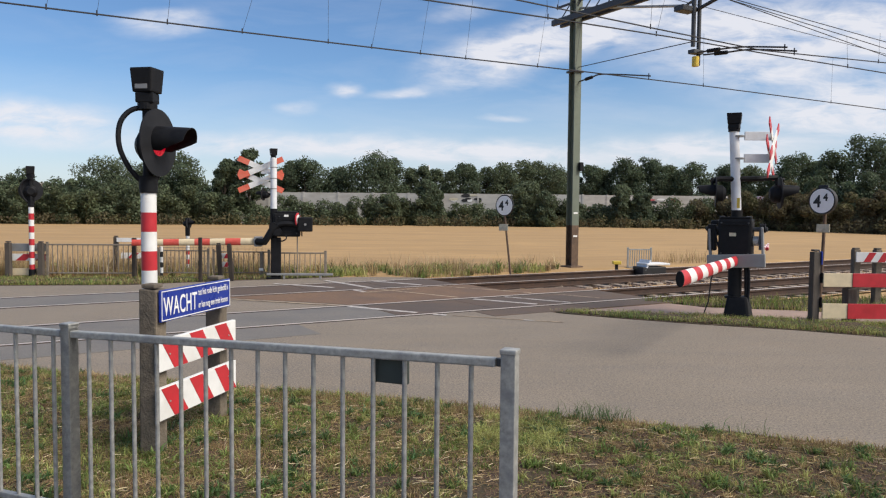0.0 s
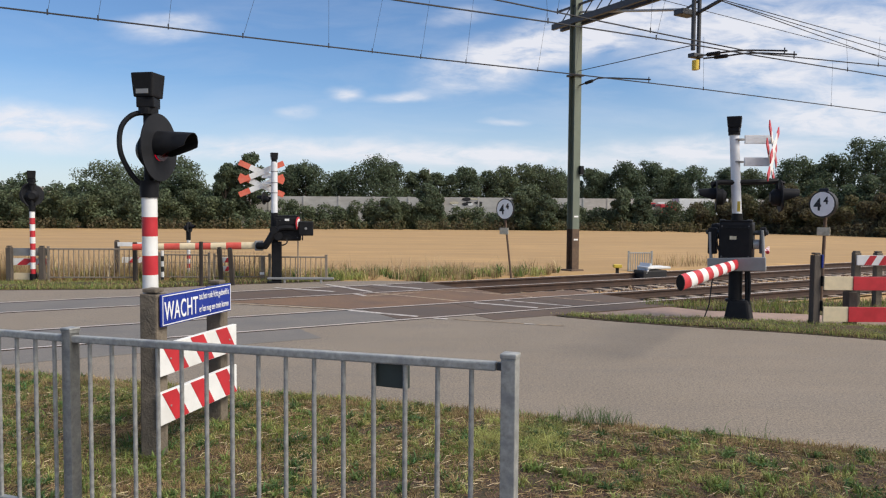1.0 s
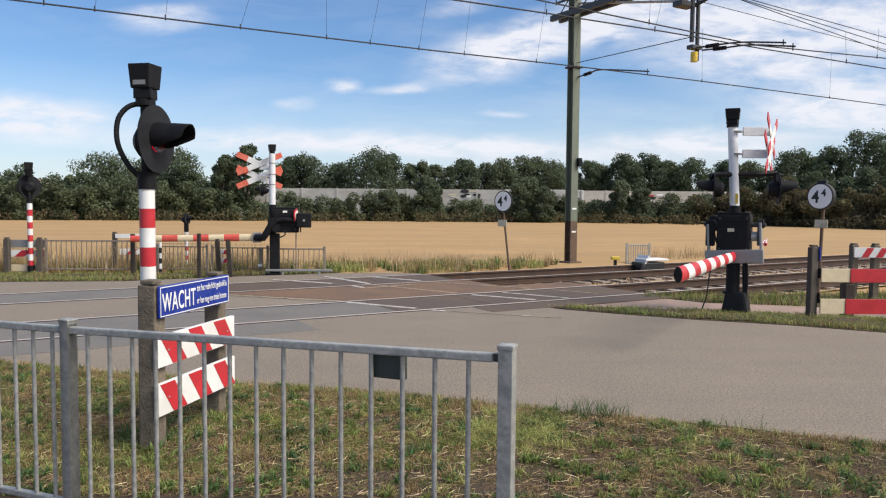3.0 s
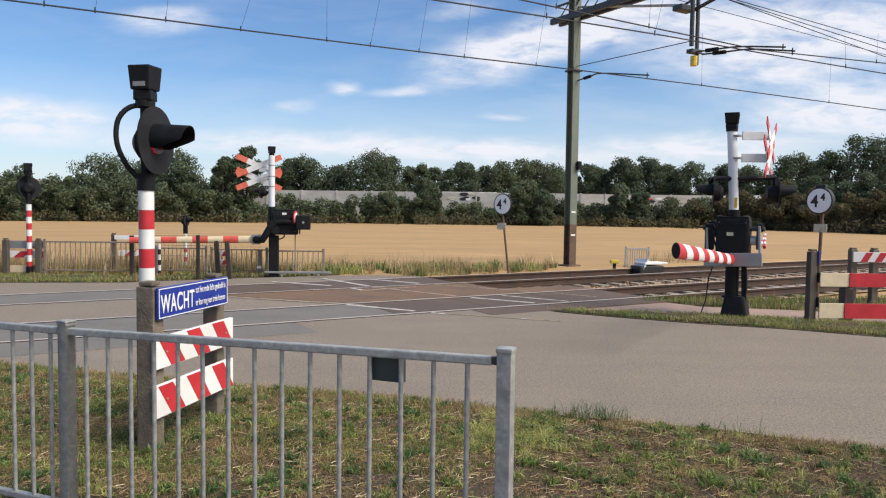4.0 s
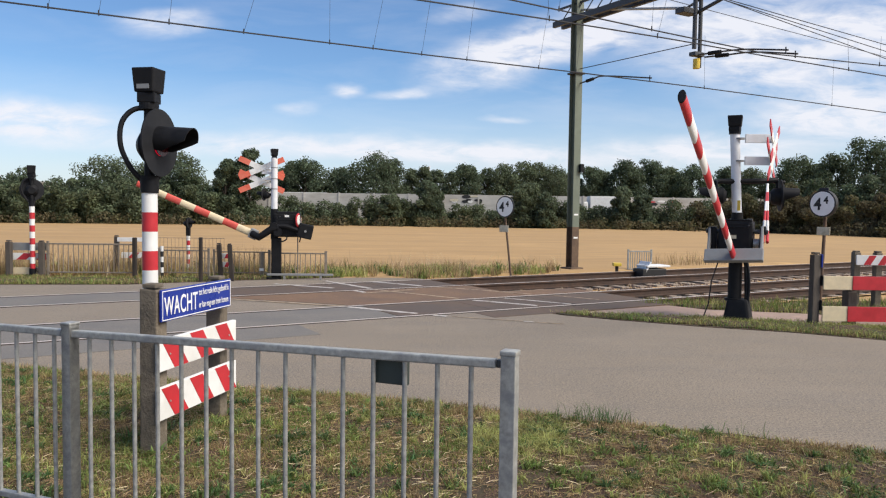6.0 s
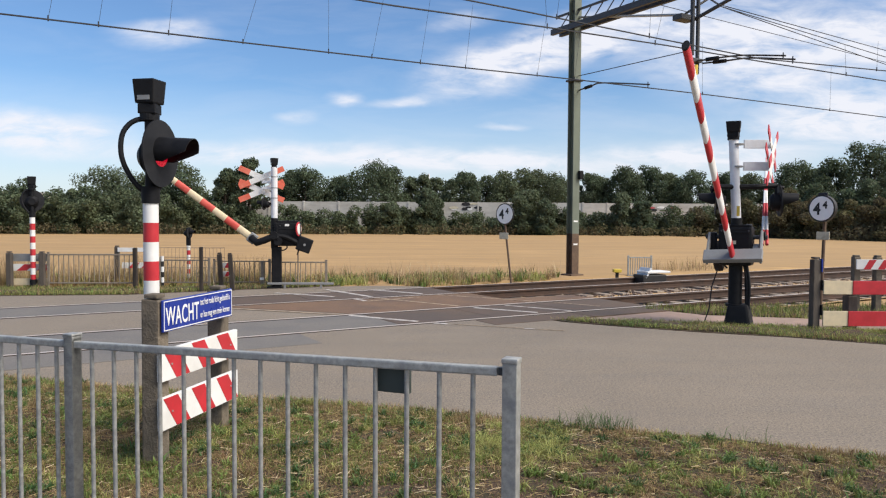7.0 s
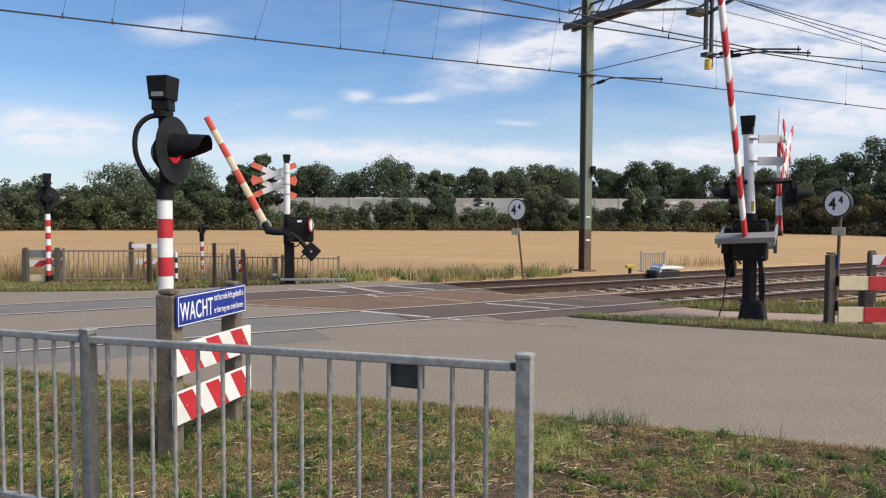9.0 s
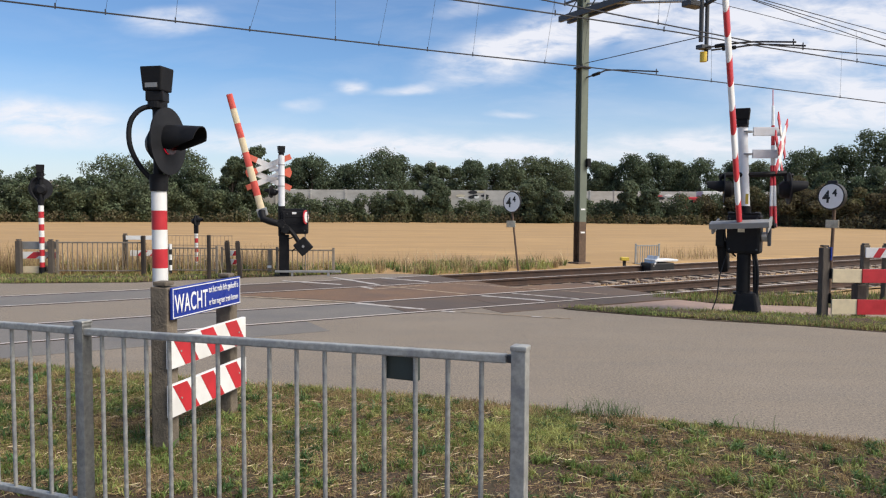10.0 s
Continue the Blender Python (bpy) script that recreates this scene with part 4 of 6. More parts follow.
WIRE_10B = ((-45, 5.9), (7.8, 5.43), (11.6, 5.37), (14.8, 5.33), (20, 5.60))
for d, line, us in ((14.70, WIRE_14, (-9, -6.5, -4.6, -2.6, -0.6, 0.7, 1.5, 2.7, 4.1, 5.9, 6.9, 8.1, 9.3, 11.4, 12.6, 17.4, 23.6)), (10.93, WIRE_10, (8.7, 11.5, 18.2)), (10.90, WIRE_10B, (8.9, 11.3, 19.5))):
    for u in us:
        z = float(np.interp(u, [a for a, _ in line], [b for _, b in line]))
        k = 0.04 * ((u * 7.3) % 3 - 1)
        bm = rod(on_track(u, d, z), on_track(u + k * 6, d + 0.03, z + 1.5 if d > 12 or u < 14 else z + 0.75), 0.0035, seg=5)
        rod(on_track(u, d, z - 0.03), on_track(u, d, z + 0.07), 0.013, seg=6, bm=bm)
        tagged(link("dropper", bm, M["wire"]), "thin dropper wire with a clip", "dropper", "droppers")

# ---- signals ----


def banded_pole(parent, r, bands, colours, tops=None):
    """A round pole of one piece per painted band."""
    for (z0, z1), c in zip(bands, colours):
        part("pole_band", rod((0, 0, z0), (0, 0, z1), r, seg=24), M[c], parent, f"{'red' if c == 'red' else 'white' if c == 'white' else 'black'} pole band", True)


def lamp_unit(parent, r_disc, m, lens=True):
    """A round flashing lamp: x points out of its face."""
    def put(name, bm, mat, up, smooth=False, label=""):
        bmesh.ops.transform(bm, matrix=m, verts=bm.verts[:])
        return part(name, bm, M[mat], up, label, smooth)
    disc = put("backing_board", rod((-0.006, 0, 0), (0.006, 0, 0), r_disc, seg=48), "disc_black", parent, label="dark oval backing board")
    put("lamp_housing", rod((-0.10, 0, -0.02), (0.0, 0, -0.02), r_disc * 0.52, r_disc * 0.56, seg=28), "black", parent, True)
    put("rear_cap", rod((-0.15, 0, -0.02), (-0.10, 0, -0.02), r_disc * 0.30, r_disc * 0.52, seg=28), "black", parent, True)
    # hood: an upper shell of a tapered tube, cut slanting at its mouth
    bm = bmesh.new()
    n, k = 24, 10
    rows = []
    for shell in (1.0, 0.93):
        grid = []
        for i in range(n + 1):
            a = radians(-42 + 264 * i / n)
            c, s = math.cos(a), math.sin(a)
            reach = r_disc * (0.98 + 0.10 * s if s > 0 else max(0.22, 0.98 + 1.15 * s))
            ring = []
            for j in range(k + 1):
                f = j / k
                rr = r_disc * 0.44 * shell * (1 - 0.05 * f)
                ring.append(bm.verts.new((0.006 + reach * f, c * rr, s * rr + r_disc * 0.06 - r_disc * 0.04 * f)))
            grid.append(ring)
        rows.append(grid)
    for grid in rows:
        for a, b in zip(grid, grid[1:]):
            for j in range(k):
                bm.faces.new((a[j], a[j + 1], b[j + 1], b[j]))
    for i in range(n):
        bm.faces.new((rows[0][i][k], rows[0][i + 1][k], rows[1][i + 1][k], rows[1][i][k]))
    for i in (0, n):
        for j in range(k):
            bm.faces.new((rows[0][i][j], rows[0][i][j + 1], rows[1][i][j + 1], rows[1][i][j]))
    put("hood", bm, "black", parent, True, "black lamp hood")
    if lens:
        bm = bmesh.new()
        bmesh.ops.create_uvsphere(bm, u_segments=24, v_segments=12, radius=r_disc * 0.40)
        bmesh.ops.scale(bm, vec=(0.12, 1, 1), verts=bm.verts[:])
        bmesh.ops.translate(bm, vec=(0.004, 0, 0.0), verts=bm.verts[:])
        return put("lens", bm, "lamp_on" if lens == "on" else "lamp_off", disc, True, "red glass lens")
    return disc


def bell_box(parent, z, s=1.0, rz=0.0):
    """The warning bell's wedge-shaped housing on its neck."""
    r = Matrix.Rotation(radians(rz), 4, "Z")
    bm = box(0.160 * s, 0.160 * s, 0.190 * s, 0, 0, z + 0.13 * s, 0.012 * s, taper=1.17)
    bmesh.ops.transform(bm, matrix=r, verts=bm.verts[:])
    bell = part("bell_housing", bm, M["black"], parent, "black wedge-shaped bell housing")
    part("bell_neck", rod((0, 0, z), (0, 0, z + 0.05 * s), 0.075 * s, seg=20), M["black"], bell)
    part("bell_neck", box(0.14 * s, 0.14 * s, 0.08 * s, 0, 0, z + 0.05 * s, 0.008), M["black"], bell)
    bm = box(0.004, 0.105 * s, 0.036 * s, 0.0845 * s, 0, z + 0.155 * s)
    bmesh.ops.transform(bm, matrix=r, verts=bm.verts[:])
    part("plate", bm, M["grey_paint"], bell, "small grey maker's plate")
    return bell


def light_signal(x, y, face, view, label, tall=True):
    """A flashing-light post. face: the way its lamp looks, in degrees; view: the way its cable hoop stands out."""
    sig = empty("flashing_light_post", x, y, 0.0, label=label, category="crossing light", group="flashing lights")
    if tall:
        n = 11
        edges = [1.77 - 0.1475 * i for i in range(n)] + [0.33]
        bands = [(b, a) for a, b in zip(edges, edges[1:])]
        banded_pole(sig, 0.0575, bands, ["white" if i % 2 == 0 else "red" for i in range(n)])
        part("foot", rod((0, 0, -0.05), (0, 0, 0.33), 0.075, seg=24), M["black"], sig, "black pole foot", True)
        part("collar", rod((0, 0, 1.77), (0, 0, 1.90), 0.066, 0.072, seg=24), M["black"], sig, "black collar", True)
        part("neck", rod((0, 0, 1.88), (0, 0, 2.40), 0.038, seg=16), M["black"], sig, smooth=True)
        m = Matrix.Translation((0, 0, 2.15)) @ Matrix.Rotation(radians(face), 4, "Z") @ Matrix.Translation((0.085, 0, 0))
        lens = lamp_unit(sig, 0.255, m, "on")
        bell_box(sig, 2.40, 0.96, face - 92)
        d = Vector((math.cos(radians(view)), math.sin(radians(view)), 0))
        pts = [d * a + Vector((0, 0, z)) for a, z in ((0.02, 2.40), (-0.06, 2.41), (-0.13, 2.38), (-0.185, 2.31), (-0.205, 2.22), (-0.20, 2.12), (-0.17, 2.03), (-0.12, 1.94), (-0.05, 1.86))]
        part("cable_conduit", tube(pts, 0.020, 10, fine=5), M["rubber"], sig, "black curved cable conduit", True)
        pts = [d * a + Vector((0, 0, z)) for a, z in ((0.045, 1.86), (0.068, 1.90), (0.070, 1.96))]
        part("cable_conduit", tube(pts, 0.017, 8, fine=4), M["rubber"], sig, "black curved cable conduit", True)
        for a in (-0.035, 0.035):
            part("neck_bolt", rod(d * a + Vector((0, 0, 2.40)), d * a + Vector((0, 0, 2.46)), 0.012, seg=8), M["galvanised"], sig)
        return sig, m
    bands = [(0.0, 0.1), (0.1, 0.22), (0.22, 0.34), (0.34, 0.46), (0.46, 0.58), (0.58, 0.70), (0.70, 0.82), (0.82, 0.94)]
    banded_pole(sig, 0.045, bands, ["white" if i % 2 else "red" for i in range(8)])
    part("neck", box(0.10, 0.09, 0.46, 0, 0, 0.94, 0.01), M["black"], sig)
    m = Matrix.Translation((0.03, 0, 1.27)) @ Matrix.Rotation(radians(face), 4, "Z")
    lamp_unit(sig, 0.14, m, "off")
    return sig, m


near_signal, near_lamp = light_signal(-2.245, 5.65, -9, 21.5, "black flashing light on a red and white banded pole")
far_signal, _ = light_signal(-9.50, 17.09, 118, 28, "distant flashing light on a red and white banded pole")
far_signal.location.z = -0.12
light_signal(-6.55, 19.0, -12, 20, "low flashing light on a slim red and white post", False)


def added_lens_flap():
    """An added dark flap moves out over the near lamp's lens to imitate flashing."""
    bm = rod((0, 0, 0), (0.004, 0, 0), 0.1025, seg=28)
    ob = part("shutter", bm, M["lamp_off"], near_signal, "added dark red flap standing in for the unlit lens")
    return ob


# added flap, not a real lamp part: the lens behind it always glows
ADDED_FLAP_AT = near_lamp @ Matrix.Translation((0.018, 0, 0))
shutter = added_lens_flap()
shutter.matrix_basis = ADDED_FLAP_AT


# ---- warning sign and board stands ----


def striped_board(parent, p, q, z0, z1, colours, n, slant=0.5, thick=0.03, start=0, label="red and white striped board", margin=0.0):
    """A board from p to q with slanting painted stripes, each a raised strip of paint."""
    p, q = Vector(p), Vector(q)
    ln = (q - p).length
    ang = math.atan2(q.y - p.y, q.x - p.x)
    m = Matrix.Translation((p.x, p.y, 0)) @ Matrix.Rotation(ang, 4, "Z")
    h = z1 - z0
    board = part("board", box(ln, thick, h, ln / 2, 0, z0, 0.004, m), M[colours[0]], parent, label)
    w = ln / n
    for side in (-1, 1):
        for i in range(start, n + 2, 2):
            a, b = i * w, (i + 1) * w
            quad = [(a, z0), (b, z0), (b - slant * h, z1), (a - slant * h, z1)]
            lo, hi = margin, ln - margin
            pts = []
            # clip the slanting strip to the board's ends
            def clip(poly, keep, cut):
                out = []
                for s, e in zip(poly, poly[1:] + poly[:1]):
                    if keep(s):
                        out.append(s)
                    if keep(s) != keep(e):
                        f = (cut - s[0]) / (e[0] - s[0])
                        out.append((cut, s[1] + f * (e[1] - s[1])))
                return out
            pts = clip(quad, lambda v: v[0] >= lo, lo)
            pts = clip(pts, lambda v: v[0] <= hi, hi) if pts else pts
            if len(pts) < 3:
                continue
            bm = bmesh.new()
            y = side * (thick / 2 + 0.002)
            f = bm.faces.new([bm.verts.new(m @ Vector((x, y, z + (0.004 if z == z0 else -0.004)))) for x, z in pts])
            ext = bmesh.ops.extrude_face_region(bm, geom=[f])["geom"]
            bmesh.ops.translate(bm, vec=(m.to_3x3() @ Vector((0, -side * 0.0015, 0))), verts=[v for v in ext if isinstance(v, bmesh.types.BMVert)])
            part("stripe", bm, M[colours[1]], board)
    return board


def concrete_post(parent, x, y, w, h, rz=0.0, mat="post_concrete", tilt=0.0, cap=0.03):
    bm = bmesh.new()
    box(w, w, h - cap, 0, 0, -0.1, 0.012, bm=bm)
    for v in bm.verts:
        if v.co.z > h - cap - 0.13:
            v.co.z += cap * (0.5 + 0.5 * noise.noise((v.co.x * 30, v.co.y * 30, x)))
        v.co.x += 0.006 * noise.noise((v.co.z * 3, v.co.y * 9, x + 2))
        v.co.y += 0.006 * noise.noise((v.co.z * 3, v.co.x * 9, y + 5))
    top = box(w * 0.8, w * 0.8, cap, 0, 0, h - 0.1 - cap + 0.02, 0.01, bm=bm)
    bmesh.ops.transform(bm, matrix=Matrix.Translation((x, y, 0)) @ Matrix.Rotation(radians(rz), 4, "Z") @ Matrix.Rotation(radians(tilt), 4, "Y"), verts=bm.verts[:])
    return part("post", bm, M[mat], parent, "weathered concrete post" if mat == "post_concrete" else "")


def wacht_sign():
    st = empty("warning_sign", 0, 0, label="blue enamel warning sign and striped boards on two concrete posts", category="warning sign")
    rz = 78
    concrete_post(st, -1.930, 4.90, 0.125, 1.235, rz)
    concrete_post(st, -1.775, 5.78, 0.122, 1.21, rz)
    p, q = Vector((-1.865, 4.815)), Vector((-1.645, 5.75))
    d = (q - p).normalized()
    ang = math.atan2(d.y, d.x)
    m = Matrix.Translation((p.x, p.y, 0)) @ Matrix.Rotation(ang, 4, "Z")
    ln = (q - p).length
    for z0, z1 in ((0.575, 0.785), (0.248, 0.465)):
        a = p - d * 0.01
        b = q + d * 0.03
        striped_board(st, (a.x, a.y), (b.x, b.y), z0, z1, ("white", "red"), 6, 0.70, 0.035, 1, "white board with slanting red stripes")
    m = m @ Matrix.Translation((0.024, 0, 0))
    ln -= 0.058
    plate = part("sign_plate", box(ln, 0.018, 0.215, ln / 2, 0, 0.90, 0.006, m), M["blue"], st, "blue enamel sign plate")
    rim = 0.006
    for z in (0.908, 1.101):
        part("border", box(ln - 0.03, 0.002, rim, ln / 2, -0.0105, z, m=m), M["letter_white"], plate)
    for x in (0.012, ln - 0.012):
        part("border", box(rim, 0.002, 0.199, x, -0.0105, 0.908, m=m), M["letter_white"], plate)
    f = m @ Matrix.Translation((0, -0.0112, 0)) @ Matrix.Rotation(math.pi / 2, 4, "X")
    lettering("WACHT", 0.175, M["letter_white"], plate, f @ Matrix.Translation((0.03, 0.942, 0)), squeeze=0.585, bold=0.0016, space=1.08)
    lettering("tot het rode licht gedoofd is", 0.066, M["letter_white"], plate, f @ Matrix.Translation((0.448, 1.035, 0)), squeeze=0.55)
    lettering("er kan nog een trein komen", 0.066, M["letter_white"], plate, f @ Matrix.Translation((0.448, 0.945, 0)), squeeze=0.55)
    for z in (0.68, 0.36):
        for k in (0.08, ln - 0.05):
            part("bolt", rod(m @ Vector((k, -0.024, z)), m @ Vector((k, -0.008, z)), 0.007, seg=8), M["galvanised"], st)


wacht_sign()


# ---- near steel fence ----


def steel_fence(p, q, n, label, post_w=0.06, top=1.075, low=0.25, bar=0.0105, rail=0.042, both=True, mat="galvanised", group="near railings", post_h=None, fall=0.0, shift=0.0):
    """A railing of square posts, two rails and round bars."""
    p, q = Vector(p), Vector(q)
    ln = (q - p).length
    fence = empty("steel_fence", p.x, p.y, 0, math.degrees(math.atan2(q.y - p.y, q.x - p.x)), label=label, category="fence", group=group)
    ph = post_h or top + 0.035
    slope = Matrix.Rotation(math.atan2(fall, ln), 4, "Y")
    for x in ((0, ln) if both else (0,)):
        post = part("post", box(post_w, post_w, ph + 0.05, x, 0, -0.06, 0.004), M[mat], fence)
        part("cap", box(post_w * 1.12, post_w * 1.12, 0.022, x, 0, ph - 0.012, 0.006), M[mat], post)
        for z in (top - rail / 2, low):
            part("bracket", box(0.03, rail * 0.8, rail * 0.9, x + (post_w * 0.6 if x == 0 else -post_w * 0.6), 0, z - rail * 0.45, 0.004), M["steel_dark"], post)
        post.location.z = -fall * x / ln
    part("top_rail", box(ln - post_w, rail * 1.15, rail, ln / 2, 0, top - rail, 0.007, slope), M[mat], fence)
    part("bottom_rail", box(ln - post_w, rail, rail * 0.9, ln / 2, 0, low - rail / 2, 0.006, slope), M[mat], fence)
    bm = rod((0, 0, low), (0, 0, top - rail * 0.6), bar, seg=10)
    first = None
    for i in range(1, n + 1):
        if first is None:
            first = part("bar", bm, M[mat], fence, smooth=True)
            ob = first
        else:
            ob = first.copy()
            scene.collection.objects.link(ob)
        ob.location = (ln * i / (n + 1) + shift, 0, -fall * i / (n + 1))
    return fence


FA, FB = Vector((0.27, 2.85)), Vector((-1.9, 3.74))
f1 = steel_fence(FA, FB, 15, "galvanised steel railing with round vertical bars", top=1.084, low=0.15, rail=0.036, fall=0.054, shift=0.014, post_h=1.112)
bm = box(0.152, 0.03, 0.125, 0.530, -0.036, 0.928, 0.006)
part("sign_back", bm, M["dark_green"], f1, "dark green plate hung under the rail")
steel_fence(FB, FB + (FB - FA) * 1.0, 16, "galvanised steel railing continuing along the verge", low=0.11, top=1.031, rail=0.036, fall=0.03, shift=-0.024, post_h=1.06)


# ---- barrier machines ----


def st_andrews(parent, m, red, white, w=1.18, h=0.125, drop=0.29, steep=27):
    """Two crossed white boards with red ends, one above the other."""
    for row, z in enumerate((0, -drop)):
        for k in (-1, 1):
            a = radians(steep * k)
            rot = Matrix.Translation((0, 0.012 * k + 0.03 * row, z)) @ Matrix.Rotation(a, 4, "Y")
            plank = part("cross_board", box(w * 0.52, 0.016, h, 0, 0, -h / 2, 0.003, m @ rot), M[white], parent, "white board of the warning cross")
            for s in (-1, 1):
                part("cross_end", box(w * 0.24, 0.017, h, s * w * 0.38, 0, -h / 2, 0.004, m @ rot), M[red], plank, "red end of the board")


def boom_arm(parent, length, start, drop, n, r0, r1, colours, oval=1.0, skew=0.0):
    """The boom along x under its pivot, in painted lengths."""
    step = (length - start) / n
    for i in range(n):
        a, b = start + i * step, start + (i + 1) * step
        f0, f1 = r0 + (r1 - r0) * i / n, r0 + (r1 - r0) * (i + 1) / n
        bm = rod((a, 0, -drop), (b, 0, -drop), f0, f1, seg=20)
        for v in bm.verts:
            v.co.y *= oval
            at_end = (i == 0 and v.co.x < a + 0.001) or (i == n - 1 and v.co.x > b - 0.001)
            v.co.x += 0.0 if at_end else skew * (v.co.z + drop)
        part("boom_section", bm, M[colours[i % 2]], parent, "", True)


def right_machine():
    """The barrier on this side, whose boom swings up towards the road."""
    x, y = 4.655, 11.72
    mc = empty("barrier_machine", x, y, 0, 240, label="black barrier machine with white signal pole and warning cross", category="level crossing barrier", group="barriers")
    # x: along the boom, y: along the pivot
    part("foot", box(0.42, 0.42, 0.37, 0.0, 0.06, -0.03, 0.04, taper=0.70), M["black"], mc, "black tapered cast foot")
    part("column", rod((0, 0, 0.2), (0, 0, 1.0), 0.105, seg=24), M["black"], mc, "black column", True)
    for k, yy in enumerate((0.16, 0.20)):
        pts = [(0.04, yy, 0.2), (0.05, yy + 0.02, 0.5), (0.06, yy + 0.01, 0.75), (0.02, yy - 0.04, 1.0)]
        part("cable", tube(pts, 0.02, 8, fine=4), M["rubber"], mc, "", True)
    part("cable", tube([(0.1, -0.25, 0.9), (0.16, -0.33, 0.6), (0.18, -0.36, 0.25), (0.25, -0.42, 0.03), (0.3, -0.5, 0.0)], 0.010, 6), M["rubber"], mc, "thin loose cable", True)
    house = part("machine_housing", box(0.34, 0.50, 0.62, -0.02, 0, 0.95, 0.045), M["black"], mc, "black machine housing")
    part("lid", box(0.30, 0.44, 0.03, -0.02, 0, 1.565, 0.012), M["black"], house)
    part("plate", box(0.004, 0.10, 0.055, 0.152, -0.03, 1.29, 0.0), M["old_plate"], house, "small pale plate")
    part("junction_box", box(0.16, 0.13, 0.42, 0.0, -0.36, 1.05, 0.02), M["black"], mc, "black side box")
    for yy in (-0.2, 0.2):
        part("lid_hinge", rod((0.10, yy - 0.04, 1.585), (0.10, yy + 0.04, 1.585), 0.022, seg=10), M["steel_dark"], house)
    for zz in (1.02, 1.5):
        for yy in (-0.2, 0.2):
            part("bolt", rod((0.148, yy, zz), (0.166, yy, zz), 0.014, seg=8), M["steel_dark"], house)
    part("door_rib", box(0.02, 0.40, 0.025, 0.155, 0, 1.46, 0.006), M["black"], house)
    part("side_drum", rod((0.02, 0.26, 1.22), (0.02, 0.34, 1.22), 0.075, seg=20), M["galvanised"], mc, "pale round drive cover")
    part("drive_arm", box(0.07, 0.05, 0.36, 0.05, 0.37, 1.08, 0.012), M["steel_dark"], mc)
    part("axle", rod((0, -0.46, RIGHT_AXLE), (0, 0.46, RIGHT_AXLE), 0.035, seg=14), M["steel_dark"], mc, "steel axle")
    part("conduit", tube([(0.06, -0.30, 1.40), (0.10, -0.27, 1.2), (0.08, -0.20, 1.0), (0.03, -0.12, 0.9)], 0.014, 7, fine=3), M["rubber"], mc)
    part("flange", rod((0, 0, 0.30), (0, 0, 0.34), 0.15, seg=20), M["black"], mc)
    part("pipe", rod((0.03, 0.185, 0.3), (0.03, 0.16, 0.98), 0.032, seg=12), M["black"], mc, "black side pipe", True)
    pole = part("signal_pole", rod((0, 0, 1.58), (0, -0.075, 2.99), 0.073, seg=24), M["pole_white"], mc, "white signal pole", True)
    part("pole_sleeve", rod((0, 0, 1.55), (0, 0, 1.70), 0.085, seg=24), M["black"], mc, "", True)
    part("sticker", box(0.002, 0.045, 0.16, 0.072, 0.03, 1.73), M["yellow"], pole, "yellow sticker")
    bell = bell_box(mc, 2.93, 0.98, 96)
    bell.location, bell.scale = (0, -0.075, 0.24), (1.22, 1.22, 0.92)
    # the warning cross stands out on two white arms, seen edge on
    turn = Matrix.Rotation(radians(-240), 4, "Z")
    for z in (2.80, 2.45):
        arm = part("cross_arm", box(0.42, 0.04, 0.135, 0.30, 0, z, 0.004, turn), M["pole_white"], mc, "white bracket arm")
        part("clamp", rod((0, 0, z + 0.05), (0, 0, z + 0.075), 0.081, seg=20), M["grey_paint"], arm)
    st_andrews(mc, turn @ Matrix.Translation((0.55, 0, 2.79)) @ Matrix.Rotation(radians(60), 4, "Z"), "red", "white", 1.22, 0.125, 0.27)
    # lamps on a cross arm
    part("lamp_arm", tube([turn @ Vector(v) for v in ((-0.42, 0, 2.14), (-0.30, 0, 2.19), (0, 0, 2.19), (0.35, 0, 2.20), (0.62, 0, 2.22))], 0.042, 8), M["black"], mc, "black lamp arm", True)
    for xx, yy, face, r in ((-0.36, -0.05, 163, 0.24), (0.66, -0.02, -13, 0.25), (0.78, 0.22, -11, 0.25)):
        m = turn @ Matrix.Translation((xx, yy, 1.98)) @ Matrix.Rotation(radians(face), 4, "Z")
        lamp_unit(mc, r, m, "off")
        part("lamp_bracket", rod(turn @ Vector((xx - 0.05, yy, 2.02)), turn @ Vector((xx - 0.05, 0.0, 2.2)), 0.02, seg=8), M["black"], mc)
    arm = new("boom")
    arm.parent = mc
    arm.matrix_basis = pose(0, 0, RIGHT_AXLE)
    tagged(arm, "red and white boom with a grey cross bar and counterweights")
    d = RIGHT_DROP
    part("cross_bar", box(0.09, 0.86, 0.21, 0.13, 0.0, -d - 0.105, 0.012), M["grey_paint"], arm, "grey steel cross bar")
    for yy in (-0.39, 0.39):
        side = part("side_arm", box(0.12, 0.035, d + 0.08, 0.06, yy, -d - 0.06, 0.01), M["grey_paint"], arm, "grey side arm")
        part("pivot", rod((0, yy - 0.04, 0), (0, yy + 0.04, 0), 0.07, seg=18), M["black"], side)
    part("counterweight", box(0.54, 0.16, 0.26, -0.50, -0.36, -0.10, 0.06), M["black"], arm, "black counterweight")
    boom_arm(arm, RIGHT_LENGTH, 0.18, d, 11, 0.080, 0.092, ("red", "white"), oval=0.50, skew=1.1)
    part("boom_cap", rod((RIGHT_LENGTH, 0, -d), (RIGHT_LENGTH + 0.02, 0, -d), 0.0925, 0.088, seg=20), M["black"], arm, "black end cap", True).scale = (1, 0.52, 1)
    short = new("short_boom")
    short.parent = mc
